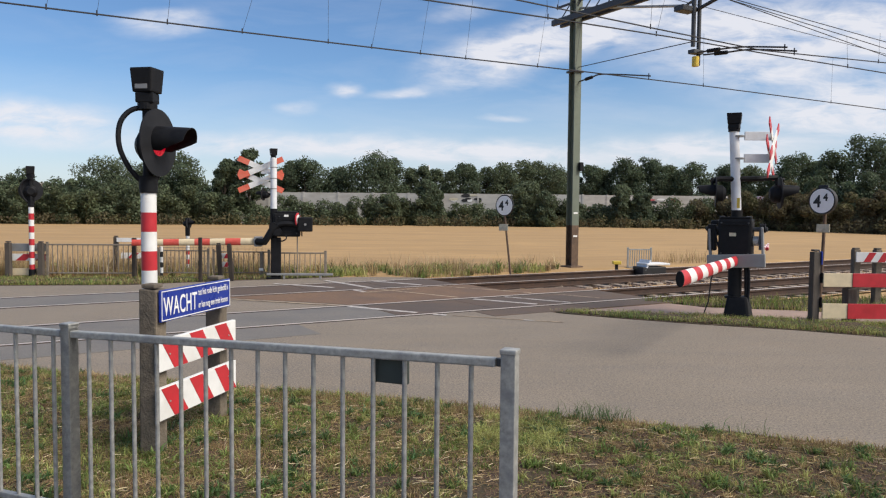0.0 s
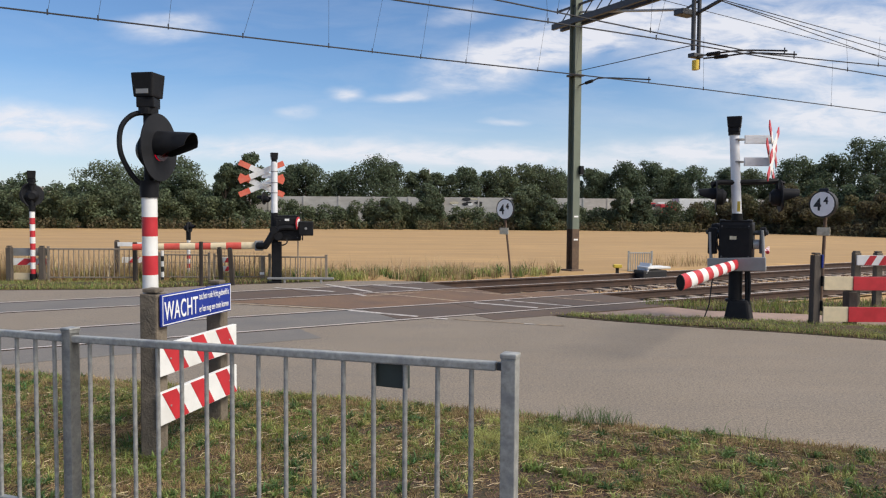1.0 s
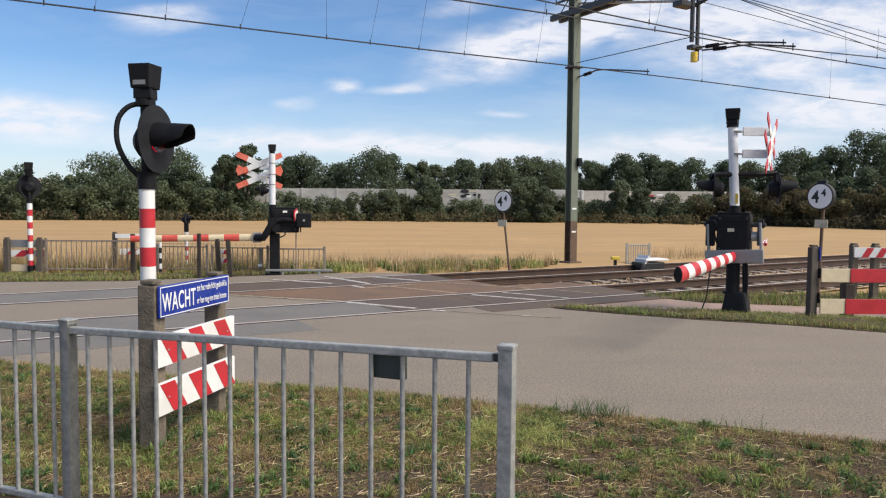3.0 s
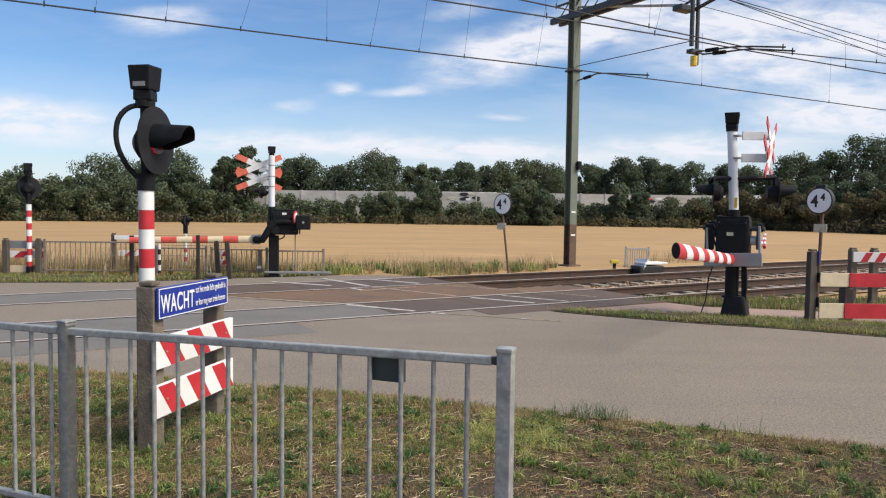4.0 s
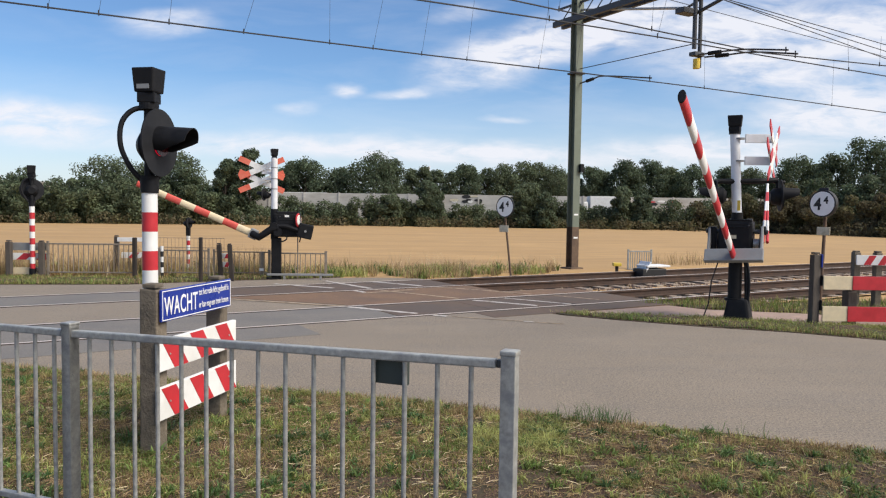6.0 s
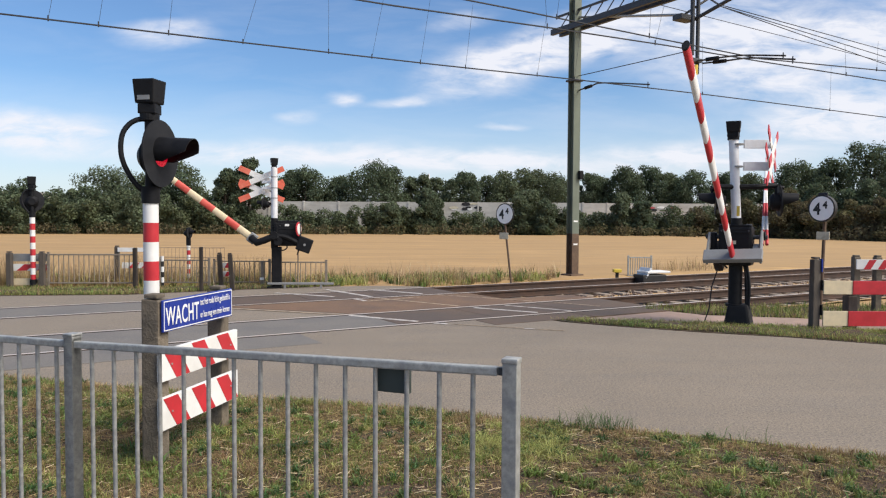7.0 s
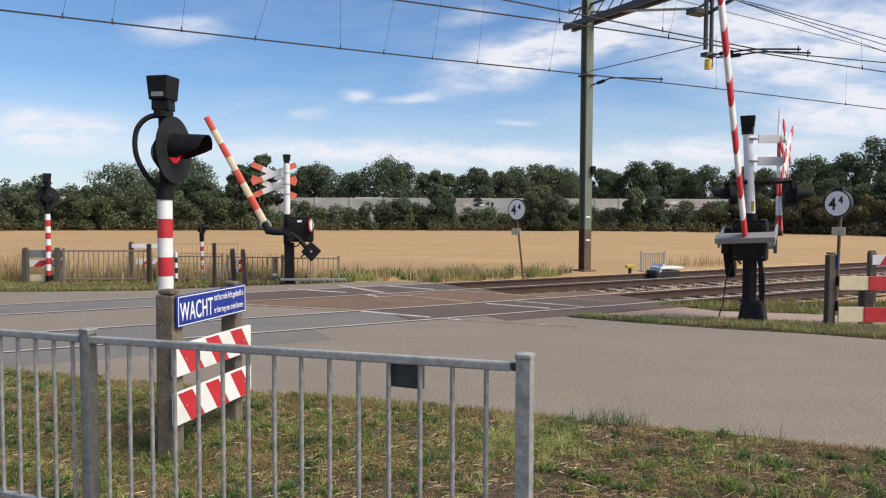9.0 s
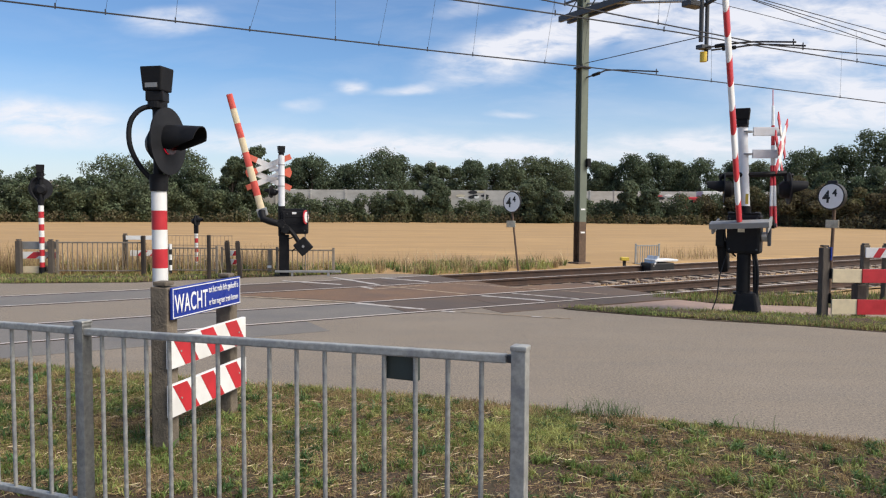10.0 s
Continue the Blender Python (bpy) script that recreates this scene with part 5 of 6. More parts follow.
    short.matrix_basis = pose(0, 0.42, 1.05)
    tagged(short, "short slim red and white boom over the path")
    for i in range(6):
        for yy in (-0.032, 0.032):
            a, b = 0.30 + i * 0.33, 0.63 + i * 0.33
            bm = rod((-a, yy * (1 - i * 0.15), 0), (-b, yy * (0.85 - i * 0.15), 0), 0.026 - i * 0.002, seg=10)
            part("boom_section", bm, M["red" if i % 2 == 0 else "white"], short, "", True)
    part("whip", rod((-2.25, 0, 0), (-2.55, 0, 0), 0.008, seg=6), M["red"], short)
    return mc, arm, short


RIGHT_AXLE, RIGHT_DROP, RIGHT_LENGTH = 1.40, 0.50, 4.05
LEFT_AXLE, LEFT_DROP, LEFT_LENGTH = 1.256, 0.37, 3.2
right_mc, right_boom, short_boom = right_machine()


def left_machine():
    x, y = -4.0, 17.52
    mc = empty("barrier_machine", x, y, 0, 189, label="black barrier machine with white pole and faded warning cross", category="level crossing barrier", group="barriers")
    part("foot", box(0.34, 0.34, 0.06, 0, 0, -0.02, 0.01), M["black"], mc, "black foot plate")
    part("lower_column", box(0.23, 0.22, 0.98, -0.05, 0, 0.0, 0.025), M["black"], mc, "black square lower column")
    part("column", rod((0, 0, 0.95), (0, 0, 1.66), 0.085, seg=24), M["black"], mc, "", True)
    house = part("machine_housing", box(0.62, 0.34, 0.56, -0.31, 0, 1.0, 0.04), M["black"], mc, "black machine housing")
    part("lid", box(0.50, 0.30, 0.05, -0.31, 0, 1.55, 0.02), M["black"], house)
    part("side_flange", box(0.05, 0.36, 0.42, -0.06, 0, 1.06, 0.01), M["black"], house)
    for zz in (1.08, 1.48):
        for xx in (-0.14, -0.54):
            part("bolt", rod((xx, 0.168, zz), (xx, 0.186, zz), 0.016, seg=8), M["steel_dark"], house)
    part("plate", box(0.10, 0.004, 0.05, -0.30, 0.174, 1.47), M["white"], house, "white plate")
    part("bracket", box(0.20, 0.20, 0.26, -0.05, 0, 1.2, 0.02), M["black"], mc)
    part("signal_pole", rod((0, 0, 1.55), (0, 0, 2.86), 0.075, seg=24), M["pole_white"], mc, "white signal pole", True)
    for z in (2.62, 2.36, 2.12):
        part("clamp", rod((0, 0, z), (0, 0, z + 0.02), 0.08, seg=20), M["grey_paint"], mc)
    bell_box(mc, 2.80, 0.85, 20)
    m = Matrix.Rotation(radians(-189), 4, "Z")
    st_andrews(mc, m @ Matrix.Translation((-0.33, 0.12, 2.62)) @ Matrix.Rotation(radians(12), 4, "Z"), "faded_red", "white", 1.13, 0.13, 0.315, 23.5)
    for z in (2.48, 2.34):
        part("cross_arm", box(0.30, 0.03, 0.05, -0.16, 0.06, z, 0.004, m), M["pole_white"], mc, "white bracket arm")
    lamp_unit(mc, 0.15, m @ Matrix.Translation((-0.26, 0.06, 2.0)) @ Matrix.Rotation(radians(170), 4, "Z"), "off")
    part("lamp_arm", rod(m @ Vector((-0.2, 0.04, 2.0)), m @ Vector((0, 0, 2.0)), 0.03, seg=10), M["black"], mc)
    arm = new("boom")
    arm.parent = mc
    arm.matrix_basis = pose(0, 0, LEFT_AXLE)
    tagged(arm, "red and cream boom on a black crank with a counterweight")
    yy = 0.24
    part("crank", tube([(-0.12, yy, 0.0), (0.0, yy, -0.04), (0.10, yy, -0.22), (0.2, yy, -LEFT_DROP), (0.38, yy * 0.4, -LEFT_DROP)], 0.085, 10), M["black"], arm, "black bent crank arm", True)
    part("pivot", rod((0, -0.2, 0), (0, 0.32, 0), 0.09, seg=20), M["black"], arm, "", True)
    part("clamp", box(0.19, 0.22, 0.23, 0.36, 0, -LEFT_DROP - 0.115, 0.015), M["grey_paint"], arm, "grey boom clamp")
    rear = new("counterweight_arm")
    rear.parent = mc
    rear.matrix_basis = pose(0, 0, LEFT_AXLE)
    tagged(rear, "black counterweight arm of the boom")
    part("rear_arm", tube([(0.0, yy, 0.0), (-0.3, yy, 0.06), (-0.62, yy, 0.02)], 0.055, 8, fine=3), M["black"], rear, "", True)
    weight = part("counterweight", box(0.34, 0.16, 0.34, -0.74, yy, -0.13, 0.03), M["black"], rear, "black counterweight box")
    part("weight_bolt", rod((-0.74, yy + 0.07, 0.04), (-0.74, yy + 0.10, 0.04), 0.03, seg=10), M["grey_paint"], weight)
    part("weight_rod", rod((-0.66, yy, -0.13), (-0.66, yy, -0.24), 0.015, seg=8), M["black"], weight)
    c, way = Vector((0.60, -0.10, 1.40)), Vector((0.985, -0.17, 0)).normalized()
    part("ring", rod(m @ (c - way * 0.02), m @ c, 0.165, seg=32), M["red"], mc, "red ring of the round plate")
    part("round_plate", rod(m @ c, m @ (c + way * 0.012), 0.125, seg=32), M["white"], mc, "round white plate")
    part("plate_bracket", box(0.2, 0.05, 0.05, -0.46, 0, 1.40, 0.01), M["black"], mc)
    for zz in (1.10, 1.22, 1.40):
        part("rib", box(0.56, 0.36, 0.02, -0.32, 0, zz, 0.005), M["black"], house)
    part("motor", rod((-0.1, 0.12, 1.12), (-0.1, 0.30, 1.12), 0.10, seg=18), M["black"], mc, "black motor drum", True)
    part("cable", tube([(-0.28, 0.18, 1.05), (-0.30, 0.2, 0.96), (-0.20, 0.2, 0.90), (-0.08, 0.1, 0.93)], 0.016, 6, fine=3), M["rubber"], mc)
    part("stay", rod((-0.55, 0.1, 0.0), (-0.55, 0.1, 1.05), 0.014, seg=8), M["steel_brown"], mc, "thin brown stay rod")
    boom_arm(arm, LEFT_LENGTH, 0.42, LEFT_DROP, 8, 0.085, 0.072, ("cream", "boom_red"), oval=0.5)
    return mc, arm, rear


left_mc, left_boom, left_weight = left_machine()


# ---- low fences and boards across the road ----


def board_stand(posts, boards, label, h, w, mat="post_concrete", category="board fence", tilts=None):
    """Striped boards on two or more posts. boards: start, end, foot, top, colours, stripes, slant, first stripe."""
    st = empty("board_stand", 0, 0, label=label, category=category)
    for i, (x, y) in enumerate(posts):
        concrete_post(st, x, y, w, h + 0.1, 5 * i, mat, tilts[i] if tilts else 0.0)
    for p, q, z0, z1, colours, n, slant, start in boards:
        striped_board(st, p, q, z0, z1, colours, n, slant, 0.03, start)
    return st


def panel_stand():
    """Two long boards in plain fields of cream and red on a dark post."""
    st = empty("board_stand", 0, 0, label="cream and red boards on a dark weathered post beside the path", category="board fence")
    concrete_post(st, 5.71, 11.30, 0.118, 1.19, 8, "post_dark")
    concrete_post(st, 6.32, 11.42, 0.15, 0.62, 8, "post_dark")
    for z0, z1, x1 in ((0.545, 0.752, 6.24), (0.06, 0.288, 6.18)):
        for a, b, mat in ((5.80, x1, "cream"), (x1, 7.1, "red"), (7.1, 7.7, "cream"), (7.7, 8.4, "red")):
            part("board", box(b - a, 0.03, z1 - z0, (a + b) / 2, 11.22 - (a + b - 11.6) * 0.01, z0, 0.004), M[mat], st, f"{mat} painted board length")
    part("reflector", box(0.02, 0.10, 0.20, 5.785, 11.28, 0.88, 0.005), M["blue"], st, "small blue plate")
    part("strap", box(0.02, 0.12, 0.16, 5.79, 11.28, 0.60, 0.004), M["black"], st)
    part("strap", box(0.02, 0.12, 0.16, 5.79, 11.28, 0.22, 0.004), M["black"], st)


panel_stand()
board_stand([(7.56, 13.5), (7.93, 13.46)], [((7.5, 13.38), (9.2, 13.20), 0.785, 0.965, ("white", "red"), 14, -0.55, 1), ((7.5, 13.38), (9.2, 13.2), 0.40, 0.50, ("white", "red"), 14, -0.55, 1)],
            "red and white striped boards on two concrete posts by the rails", 1.02, 0.12)
board_stand([(-10.02, 17.05), (-9.30, 17.11)], [((-10.15, 17.16), (-9.25, 17.22), 0.40, 0.56, ("white", "red"), 4, -1.1, 1), ((-10.15, 17.16), (-9.25, 17.22), 0.06, 0.22, ("cream", "red"), 4, -1.1, 5), ((-10.15, 17.16), (-9.25, 17.22), 0.62, 0.80, ("grey_paint", "grey_paint"), 2, 0, 5)],
            "pale and red boards on two weathered posts by the road", 0.84, 0.115, "post_dark")
board_stand([(-7.95, 18.0), (-7.25, 18.05)], [((-7.9, 17.92), (-7.2, 17.98), 0.82, 0.92, ("white", "white"), 1, 0, 4), ((-7.8, 17.92), (-7.2, 17.98), 0.42, 0.56, ("white", "red"), 4, -0.9, 1)],
            "white rail and striped board behind the low fence", 0.95, 0.10, "post_dark")
board_stand([(-5.11, 17.0), (-4.81, 16.85)], [((-5.14, 17.10), (-4.86, 17.02), 0.50, 0.62, ("white", "red"), 3, -0.5, 1), ((-5.14, 17.1), (-4.86, 17.02), 0.30, 0.42, ("white", "red"), 3, -0.5, 1)],
            "two leaning black stakes with small striped boards", 0.84, 0.095, "wood_dark", "stakes", (-3, -4))


def bollard(x, y):
    b = empty("bollard", x, y, 0, label="slim black and white marker post", category="bollard")
    for i in range(6):
        part("band", rod((0, 0, i * 0.125), (0, 0, (i + 1) * 0.125), 0.035, seg=14), M["letter_black" if i % 2 == 0 else "white"], b, "", True)


bollard(-6.62, 17.4)


def dark_stake(x, y, h, r=0.05):
    st = empty("fence_post", x, y, 0, label="dark weathered wooden fence post", category="post", group="dark posts")
    part("stake", box(r * 2, r * 2, h + 0.1, 0, 0, -0.1, 0.015), M["wood_dark"], st)


dark_stake(-7.18, 17.2, 0.95, 0.045)
dark_stake(-5.45, 16.62, 1.0, 0.038)
steel_fence((-9.2, 17.2), (-7.25, 17.32), 16, "low rusty steel fence beside the road", 0.05, 0.80, 0.12, 0.011, 0.035, True, "steel_brown", "far low fences")
steel_fence((-6.75, 17.55), (-5.55, 17.5), 11, "low rusty steel fence beside the road", 0.05, 0.66, 0.12, 0.009, 0.03, True, "steel_brown", "far low fences")
steel_fence((-5.55, 17.9), (-4.22, 17.95), 10, "low rusty steel fence beside the barrier machine", 0.05, 0.62, 0.10, 0.010, 0.03, True, "steel_brown", "far low fences")
steel_fence((-4.22, 17.97), (-2.86, 18.05), 10, "low rusty steel fence beside the barrier machine", 0.06, 0.60, 0.08, 0.010, 0.035, True, "steel_brown", "far low fences")


def mesh_panel():
    """A thin wire mesh panel behind the low fence."""
    p = empty("wire_panel", -7.0, 17.8, 0, 2, label="thin rusty wire mesh panel behind the fence", category="fence")
    for i in range(20):
        part("wire", rod((i * 0.09, 0, 0.1), (i * 0.09, 0, 0.93), 0.004, seg=5), M["steel_brown"], p)
    for z in (0.1, 0.45, 0.7, 0.93):
        part("wire", rod((0, 0, z), (1.72, 0, z), 0.006, seg=5), M["steel_brown"], p)


mesh_panel()


def low_bar():
    b = empty("low_rail", -4.08, 17.36, -0.03, 3, label="low grey steel rail at the edge of the road", category="rail")
    part("bar", box(1.55, 0.06, 0.05, 0.72, 0, 0.12, 0.01), M["grey_paint"], b)
    for x in (0.35, 1.2):
        part("leg", box(0.05, 0.05, 0.16, x, 0, -0.03, 0.004), M["grey_paint"], b)


low_bar()


def letterbox_post():
    b = empty("marker_post", -4.35, 17.75, 0, label="grey post with a small white plate", category="post")
    part("stake", box(0.08, 0.06, 0.62, 0, 0, 0, 0.01), M["steel_brown"], b)
    part("plate", box(0.10, 0.01, 0.06, 0, -0.036, 0.17), M["white"], b)


letterbox_post()


# ---- distance signs ----


def speed_sign(x, y, h, r, face, lean, label, thick=0.09, post_mat="mast_rust"):
    s = empty("number_sign", x, y, 0, face, label=label, category="railway sign", group="number signs")
    dx = math.tan(radians(lean)) * 1.0
    part("post", rod((-dx * h, 0, -0.1), (0, 0.02, h - r + 0.02), 0.028, seg=12), M[post_mat], s, "rusty thin post", True)
    front = -0.10 if thick > 0.05 else 0.0
    rim = part("sign_drum", rod((0, front, h), (0, front + thick, h), r, seg=40), M["letter_black"], s, "black drum rim", True)
    part("sign_face", rod((0, front - 0.006, h), (0, front, h), r * 0.90, seg=40), M["sign_white"], s, "white round face")
    f = Matrix.Translation((0, front - 0.008, h)) @ Matrix.Rotation(math.pi / 2, 4, "X")
    lettering("4", r * 1.25, M["letter_black"], s, f @ Matrix.Translation((-r * 0.62, -r * 0.45, 0)), squeeze=0.9, bold=r * 0.03)
    lettering("4", r * 0.72, M["letter_black"], s, f @ Matrix.Translation((r * 0.12, r * 0.02, 0)), squeeze=0.9, bold=r * 0.03)
    if thick > 0.05:
        part("grille", box(r * 0.7, 0.03, r * 0.25, 0, front + thick / 2, h + r * 0.93, 0.01), M["wire"], s)
    part("plate", box(r * 1.0, 0.02, r * 0.62, 0.0, -0.03, h - r * 2.35, 0.015), M["old_plate"], s, "small faded plate")
    return s


speed_sign(6.62, 12.84, 1.875, 0.232, -55, 1.0, "round white number sign with black rim on a thin post")
speed_sign(1.66, 20.0, 1.80, 0.29, -40, -7.5, "round white number sign on a leaning thin post", 0.03)


# ---- small things behind the rails ----
def relay_cover():
    c = empty("equipment_cover", 5.95, 21.2, -0.2, 20, label="white and dark equipment cover beside the track", category="equipment box")
    part("base", box(0.8, 0.5, 0.30, 0, 0, 0, 0.03), M["letter_black"], c, "dark lower box")
    part("lid", box(0.78, 0.55, 0.06, 0.12, 0, 0.34, 0.02), M["white"], c, "white lid")
    part("lid_side", box(0.05, 0.5, 0.34, -0.36, 0, 0.02, 0.01, Matrix.Rotation(radians(30), 4, "Y")), M["pole_white"], c)


relay_cover()
y = empty("cable_marker", 5.1, 21.6, -0.2, label="yellow cap on a short dark post", category="marker")
part("stub", box(0.08, 0.08, 0.34, 0, 0, 0), M["wood_dark"], y)
part("cap", box(0.24, 0.2, 0.10, 0, 0, 0.32, 0.02), M["yellow"], y, "yellow cap")
steel_fence((5.70, 22.7), (6.42, 22.75), 9, "small galvanised steel fence piece at the field's edge", 0.05, 0.52, -0.05, 0.012, 0.035, True, "galvanised", "field fence")

# ---- distance: wall, hedges and trees ----


def noise_wall():
    """A concrete wall of panels between posts, far behind the field."""
    wall = empty("concrete_wall", 0, 0, label="long grey concrete noise barrier behind the field", category="wall")
    x = -26.0
    first = None
    while x < 42:
        y0 = 90.5 if x > 15 else 85.0
        h = 3.95 if x > 15 else 3.85
        part("panel", box(3.84, 0.22, h, x, y0, -0.3, 0.0), M["wall_concrete"], wall)
        part("pier", box(0.18, 0.34, h + 0.06, x + 2.0, y0, -0.3, 0.0), M["wall_concrete"], wall)
        x += 4.0
    return wall


noise_wall()


def foliage(centres, radii, n, size, seed, squash=0.85):
    """Leaves as small bent cards spread over many clumps."""
    g = np.random.default_rng(seed)
    C, R = np.asarray(centres, float), np.asarray(radii, float)
    k = g.choice(len(C), n, p=R ** 2 / (R ** 2).sum())
    v = g.normal(size=(n, 3))
    v /= np.linalg.norm(v, axis=1)[:, None]
    rr = R[k] * (0.45 + 0.62 * g.random(n) ** 0.7 + 0.35 * g.random(n) ** 6)
    P = C[k] + v * rr[:, None] * np.array([1, 1, squash])
    nrm = v + g.normal(scale=0.7, size=(n, 3))
    nrm /= np.linalg.norm(nrm, axis=1)[:, None]
    a = np.cross(nrm, g.normal(size=(n, 3)))
    a /= np.linalg.norm(a, axis=1)[:, None]
    b = np.cross(nrm, a)
    s = size * g.uniform(0.6, 1.4, n)[:, None]
    V = np.stack([P - a * s, P + b * s * 0.55 + nrm * s * 0.2, P + a * s, P - b * s * 0.55 + nrm * s * 0.2], 1).reshape(-1, 3)
    F = (np.arange(n)[:, None] * 4 + np.array([[0, 1, 2, 3]])).tolist()
    return V.tolist(), F


def tree(x, y, h, w, mat, seed, label, trunk=0.22, open_crown=0.0, base=0.0, leaf=0.16, count=3800, group="trees behind the field"):
    """A tapered trunk with limbs and a crown of leafy clumps. trunk: bare share of the height."""
    g = np.random.default_rng(seed)
    t = empty("tree", x, y, base, label=label, category="tree", group=group)
    bm = bmesh.new()
    r = 0.022 * h + 0.06
    lean = g.normal(scale=0.02 * h, size=2)
    top = (lean[0], lean[1], h * 0.72)
    mid = (lean[0] * 0.4, lean[1] * 0.4, h * trunk)
    rod((0, 0, -0.5), mid, r, r * 0.75, 9, bm)
    rod(mid, top, r * 0.75, r * 0.22, 8, bm)
    centres, radii = [], []
    n = int(11 + 9 * g.random()) + (6 if open_crown else 0)
    for i in range(n):
        f = (i + 0.5) / n
        z = h * (trunk + (0.96 - trunk) * f)
        prof = math.sin(math.pi * min(0.98, 0.16 + 0.80 * f)) ** 0.75
        a = i * 2.4 + g.uniform(-0.5, 0.5)
        reach = w * 0.5 * prof * g.uniform(0.45, 0.80)
        c = np.array([math.cos(a) * reach + lean[0] * f, math.sin(a) * reach + lean[1] * f, min(z, h - 0.4)])
        rad = max(0.5, w * g.uniform(0.16, 0.24) * (1 - 0.25 * open_crown))
        c[2] = min(c[2], h - rad * 0.8)
        centres.append(c)
        radii.append(rad)
        rod((lean[0] * f * 0.8, lean[1] * f * 0.8, h * (trunk * 0.8 + (0.62 - trunk * 0.8) * f)), tuple(c), r * 0.35 * (1 - 0.6 * f), 0.03, 5, bm)
        for _ in range(2):
            o = g.normal(size=3)
            o *= rad * g.uniform(0.7, 1.1) / np.linalg.norm(o)
            if c[2] + o[2] < h:
                centres.append(c + o)
                radii.append(rad * g.uniform(0.45, 0.75))
    part("trunk", bm, M["bark"], t, "brown trunk and limbs")
    V, F = foliage(centres, radii, count, leaf, seed + 1)
    me = bpy.data.meshes.new("crown")
    me.from_pydata(V, [], F)
    me.materials.append(M[mat])
    crown = new("crown", me)
    crown.parent = t
    tagged(crown, "leafy crown")
    return t


def far(px, top, depth, horizon=379.0):
    """Place and height of something far off, from its bearing and rise."""
    return (px - 784) / 1308 * depth, depth, 1.66 + (horizon + (px - 784) * 0.0074 - top) / 1308 * depth


TREES = [(200, 288, 95, 84, "leaf", 1, 0.16), (330, 284, 80, 86, "leaf", 1, 0.15), (262, 300, 60, 88, "leaf", 1, 0.15), (440, 272, 66, 80, "leaf_dark", 0, 0.16), (398, 292, 56, 79, "leaf_dark", 0, 0.14), (540, 290, 66, 92, "leaf_dark", 0, 0.15), (508, 300, 50, 94, "leaf", 0, 0.3),
         (600, 306, 60, 94, "leaf_dark", 0, 0.2), (655, 280, 92, 92, "leaf_dark", 0, 0.10), (690, 292, 60, 93, "leaf_dark", 0, 0.12), (728, 306, 40, 98, "leaf", 1, 0.18), (752, 302, 40, 98, "leaf", 1, 0.18), (778, 308, 36, 99, "leaf", 1, 0.18), (815, 299, 58, 95, "leaf_dark", 0, 0.3),
         (862, 304, 46, 97, "leaf", 1, 0.15), (893, 298, 60, 96, "leaf", 0, 0.15), (940, 295, 56, 97, "leaf", 0, 0.15), (978, 300, 60, 97, "leaf", 0, 0.15), (1040, 302, 50, 97, "leaf_dark", 0, 0.15), (1064, 306, 46, 98, "leaf", 0, 0.25), (1105, 290, 64, 96, "leaf_dark", 0, 0.25), (1150, 288, 52, 98, "leaf_dark", 0, 0.25), (1188, 304, 50, 99, "leaf", 0, 0.25),
         (1222, 298, 66, 96, "leaf_dark", 0, 0.22), (1282, 300, 50, 98, "leaf_dark", 0, 0.22), (1330, 306, 60, 97, "leaf", 0, 0.2), (1398, 288, 66, 92, "leaf_dark", 0, 0.2), (1440, 296, 50, 92, "leaf_dark", 0, 0.2), (1470, 276, 70, 84, "leaf_dark", 0, 0.2), (1540, 252, 110, 78, "leaf_dark", 0, 0.12), (1600, 262, 90, 78, "leaf_dark", 0, 0.12), (1660, 270, 90, 80, "leaf_dark", 0, 0.15),
         (930, 330, 62, 80.5, "leaf", 0, 0.05), (965, 350, 40, 79, "leaf_dark", 0, 0.05), (1098, 336, 42, 80, "leaf", 0, 0.05), (1135, 352, 44, 79.5, "leaf_dark", 0, 0.05), (755, 330, 56, 82, "leaf_dark", 0, 0.05), (690, 352, 50, 81, "leaf", 0, 0.05)]


def build_trees():
    for i, (px, top, w, depth, mat, airy, trunk) in enumerate(TREES):
        x, yy, h = far(px, top, depth)
        words = "tall thin-leaved tree with gaps in its crown" if airy else "dense dark green broadleaved tree" if mat == "leaf_dark" else "mid-green broadleaved tree"
        tree(x, yy, h + 0.2, w / 1308 * depth * (1.25 if depth > 83 else 0.95), mat, 100 + i, words + " behind the field", trunk, airy, -0.1, 0.12 if airy else 0.135, 8000 if airy else 11000)


build_trees()


def hedge(name, pts, n, size, mat, seed, label):
    """A ragged hedge of clumps along a line of bearing, depth, height and thickness."""
    g = np.random.default_rng(seed)
    C, R = [], []
    for (a, da, ha, wa), (b, db, hb, wb) in zip(pts, pts[1:]):
        steps = max(2, int(abs((b - a) / 1308 * da) / 0.8))
        for i in range(steps):
            f = (i + g.random()) / steps
            h = (ha + (hb - ha) * f) * g.uniform(0.62, 1.12)
            depth = da + (db - da) * f + g.uniform(-1, 1) * (wa + (wb - wa) * f)
            px = a + (b - a) * f
            for z in np.arange(0.4, h, 0.75):
                C.append(((px - 784) / 1308 * depth + g.normal(scale=0.4), depth + g.normal(scale=0.4), z * g.uniform(0.9, 1.0)))
                R.append(g.uniform(0.45, 0.95))
    V, F = foliage(C, R, n, size, seed + 1)
    me = bpy.data.meshes.new(name)
    me.from_pydata(V, [], F)
    me.materials.append(M[mat])
    return tagged(new(name, me), label, "hedge", kind="stuff")


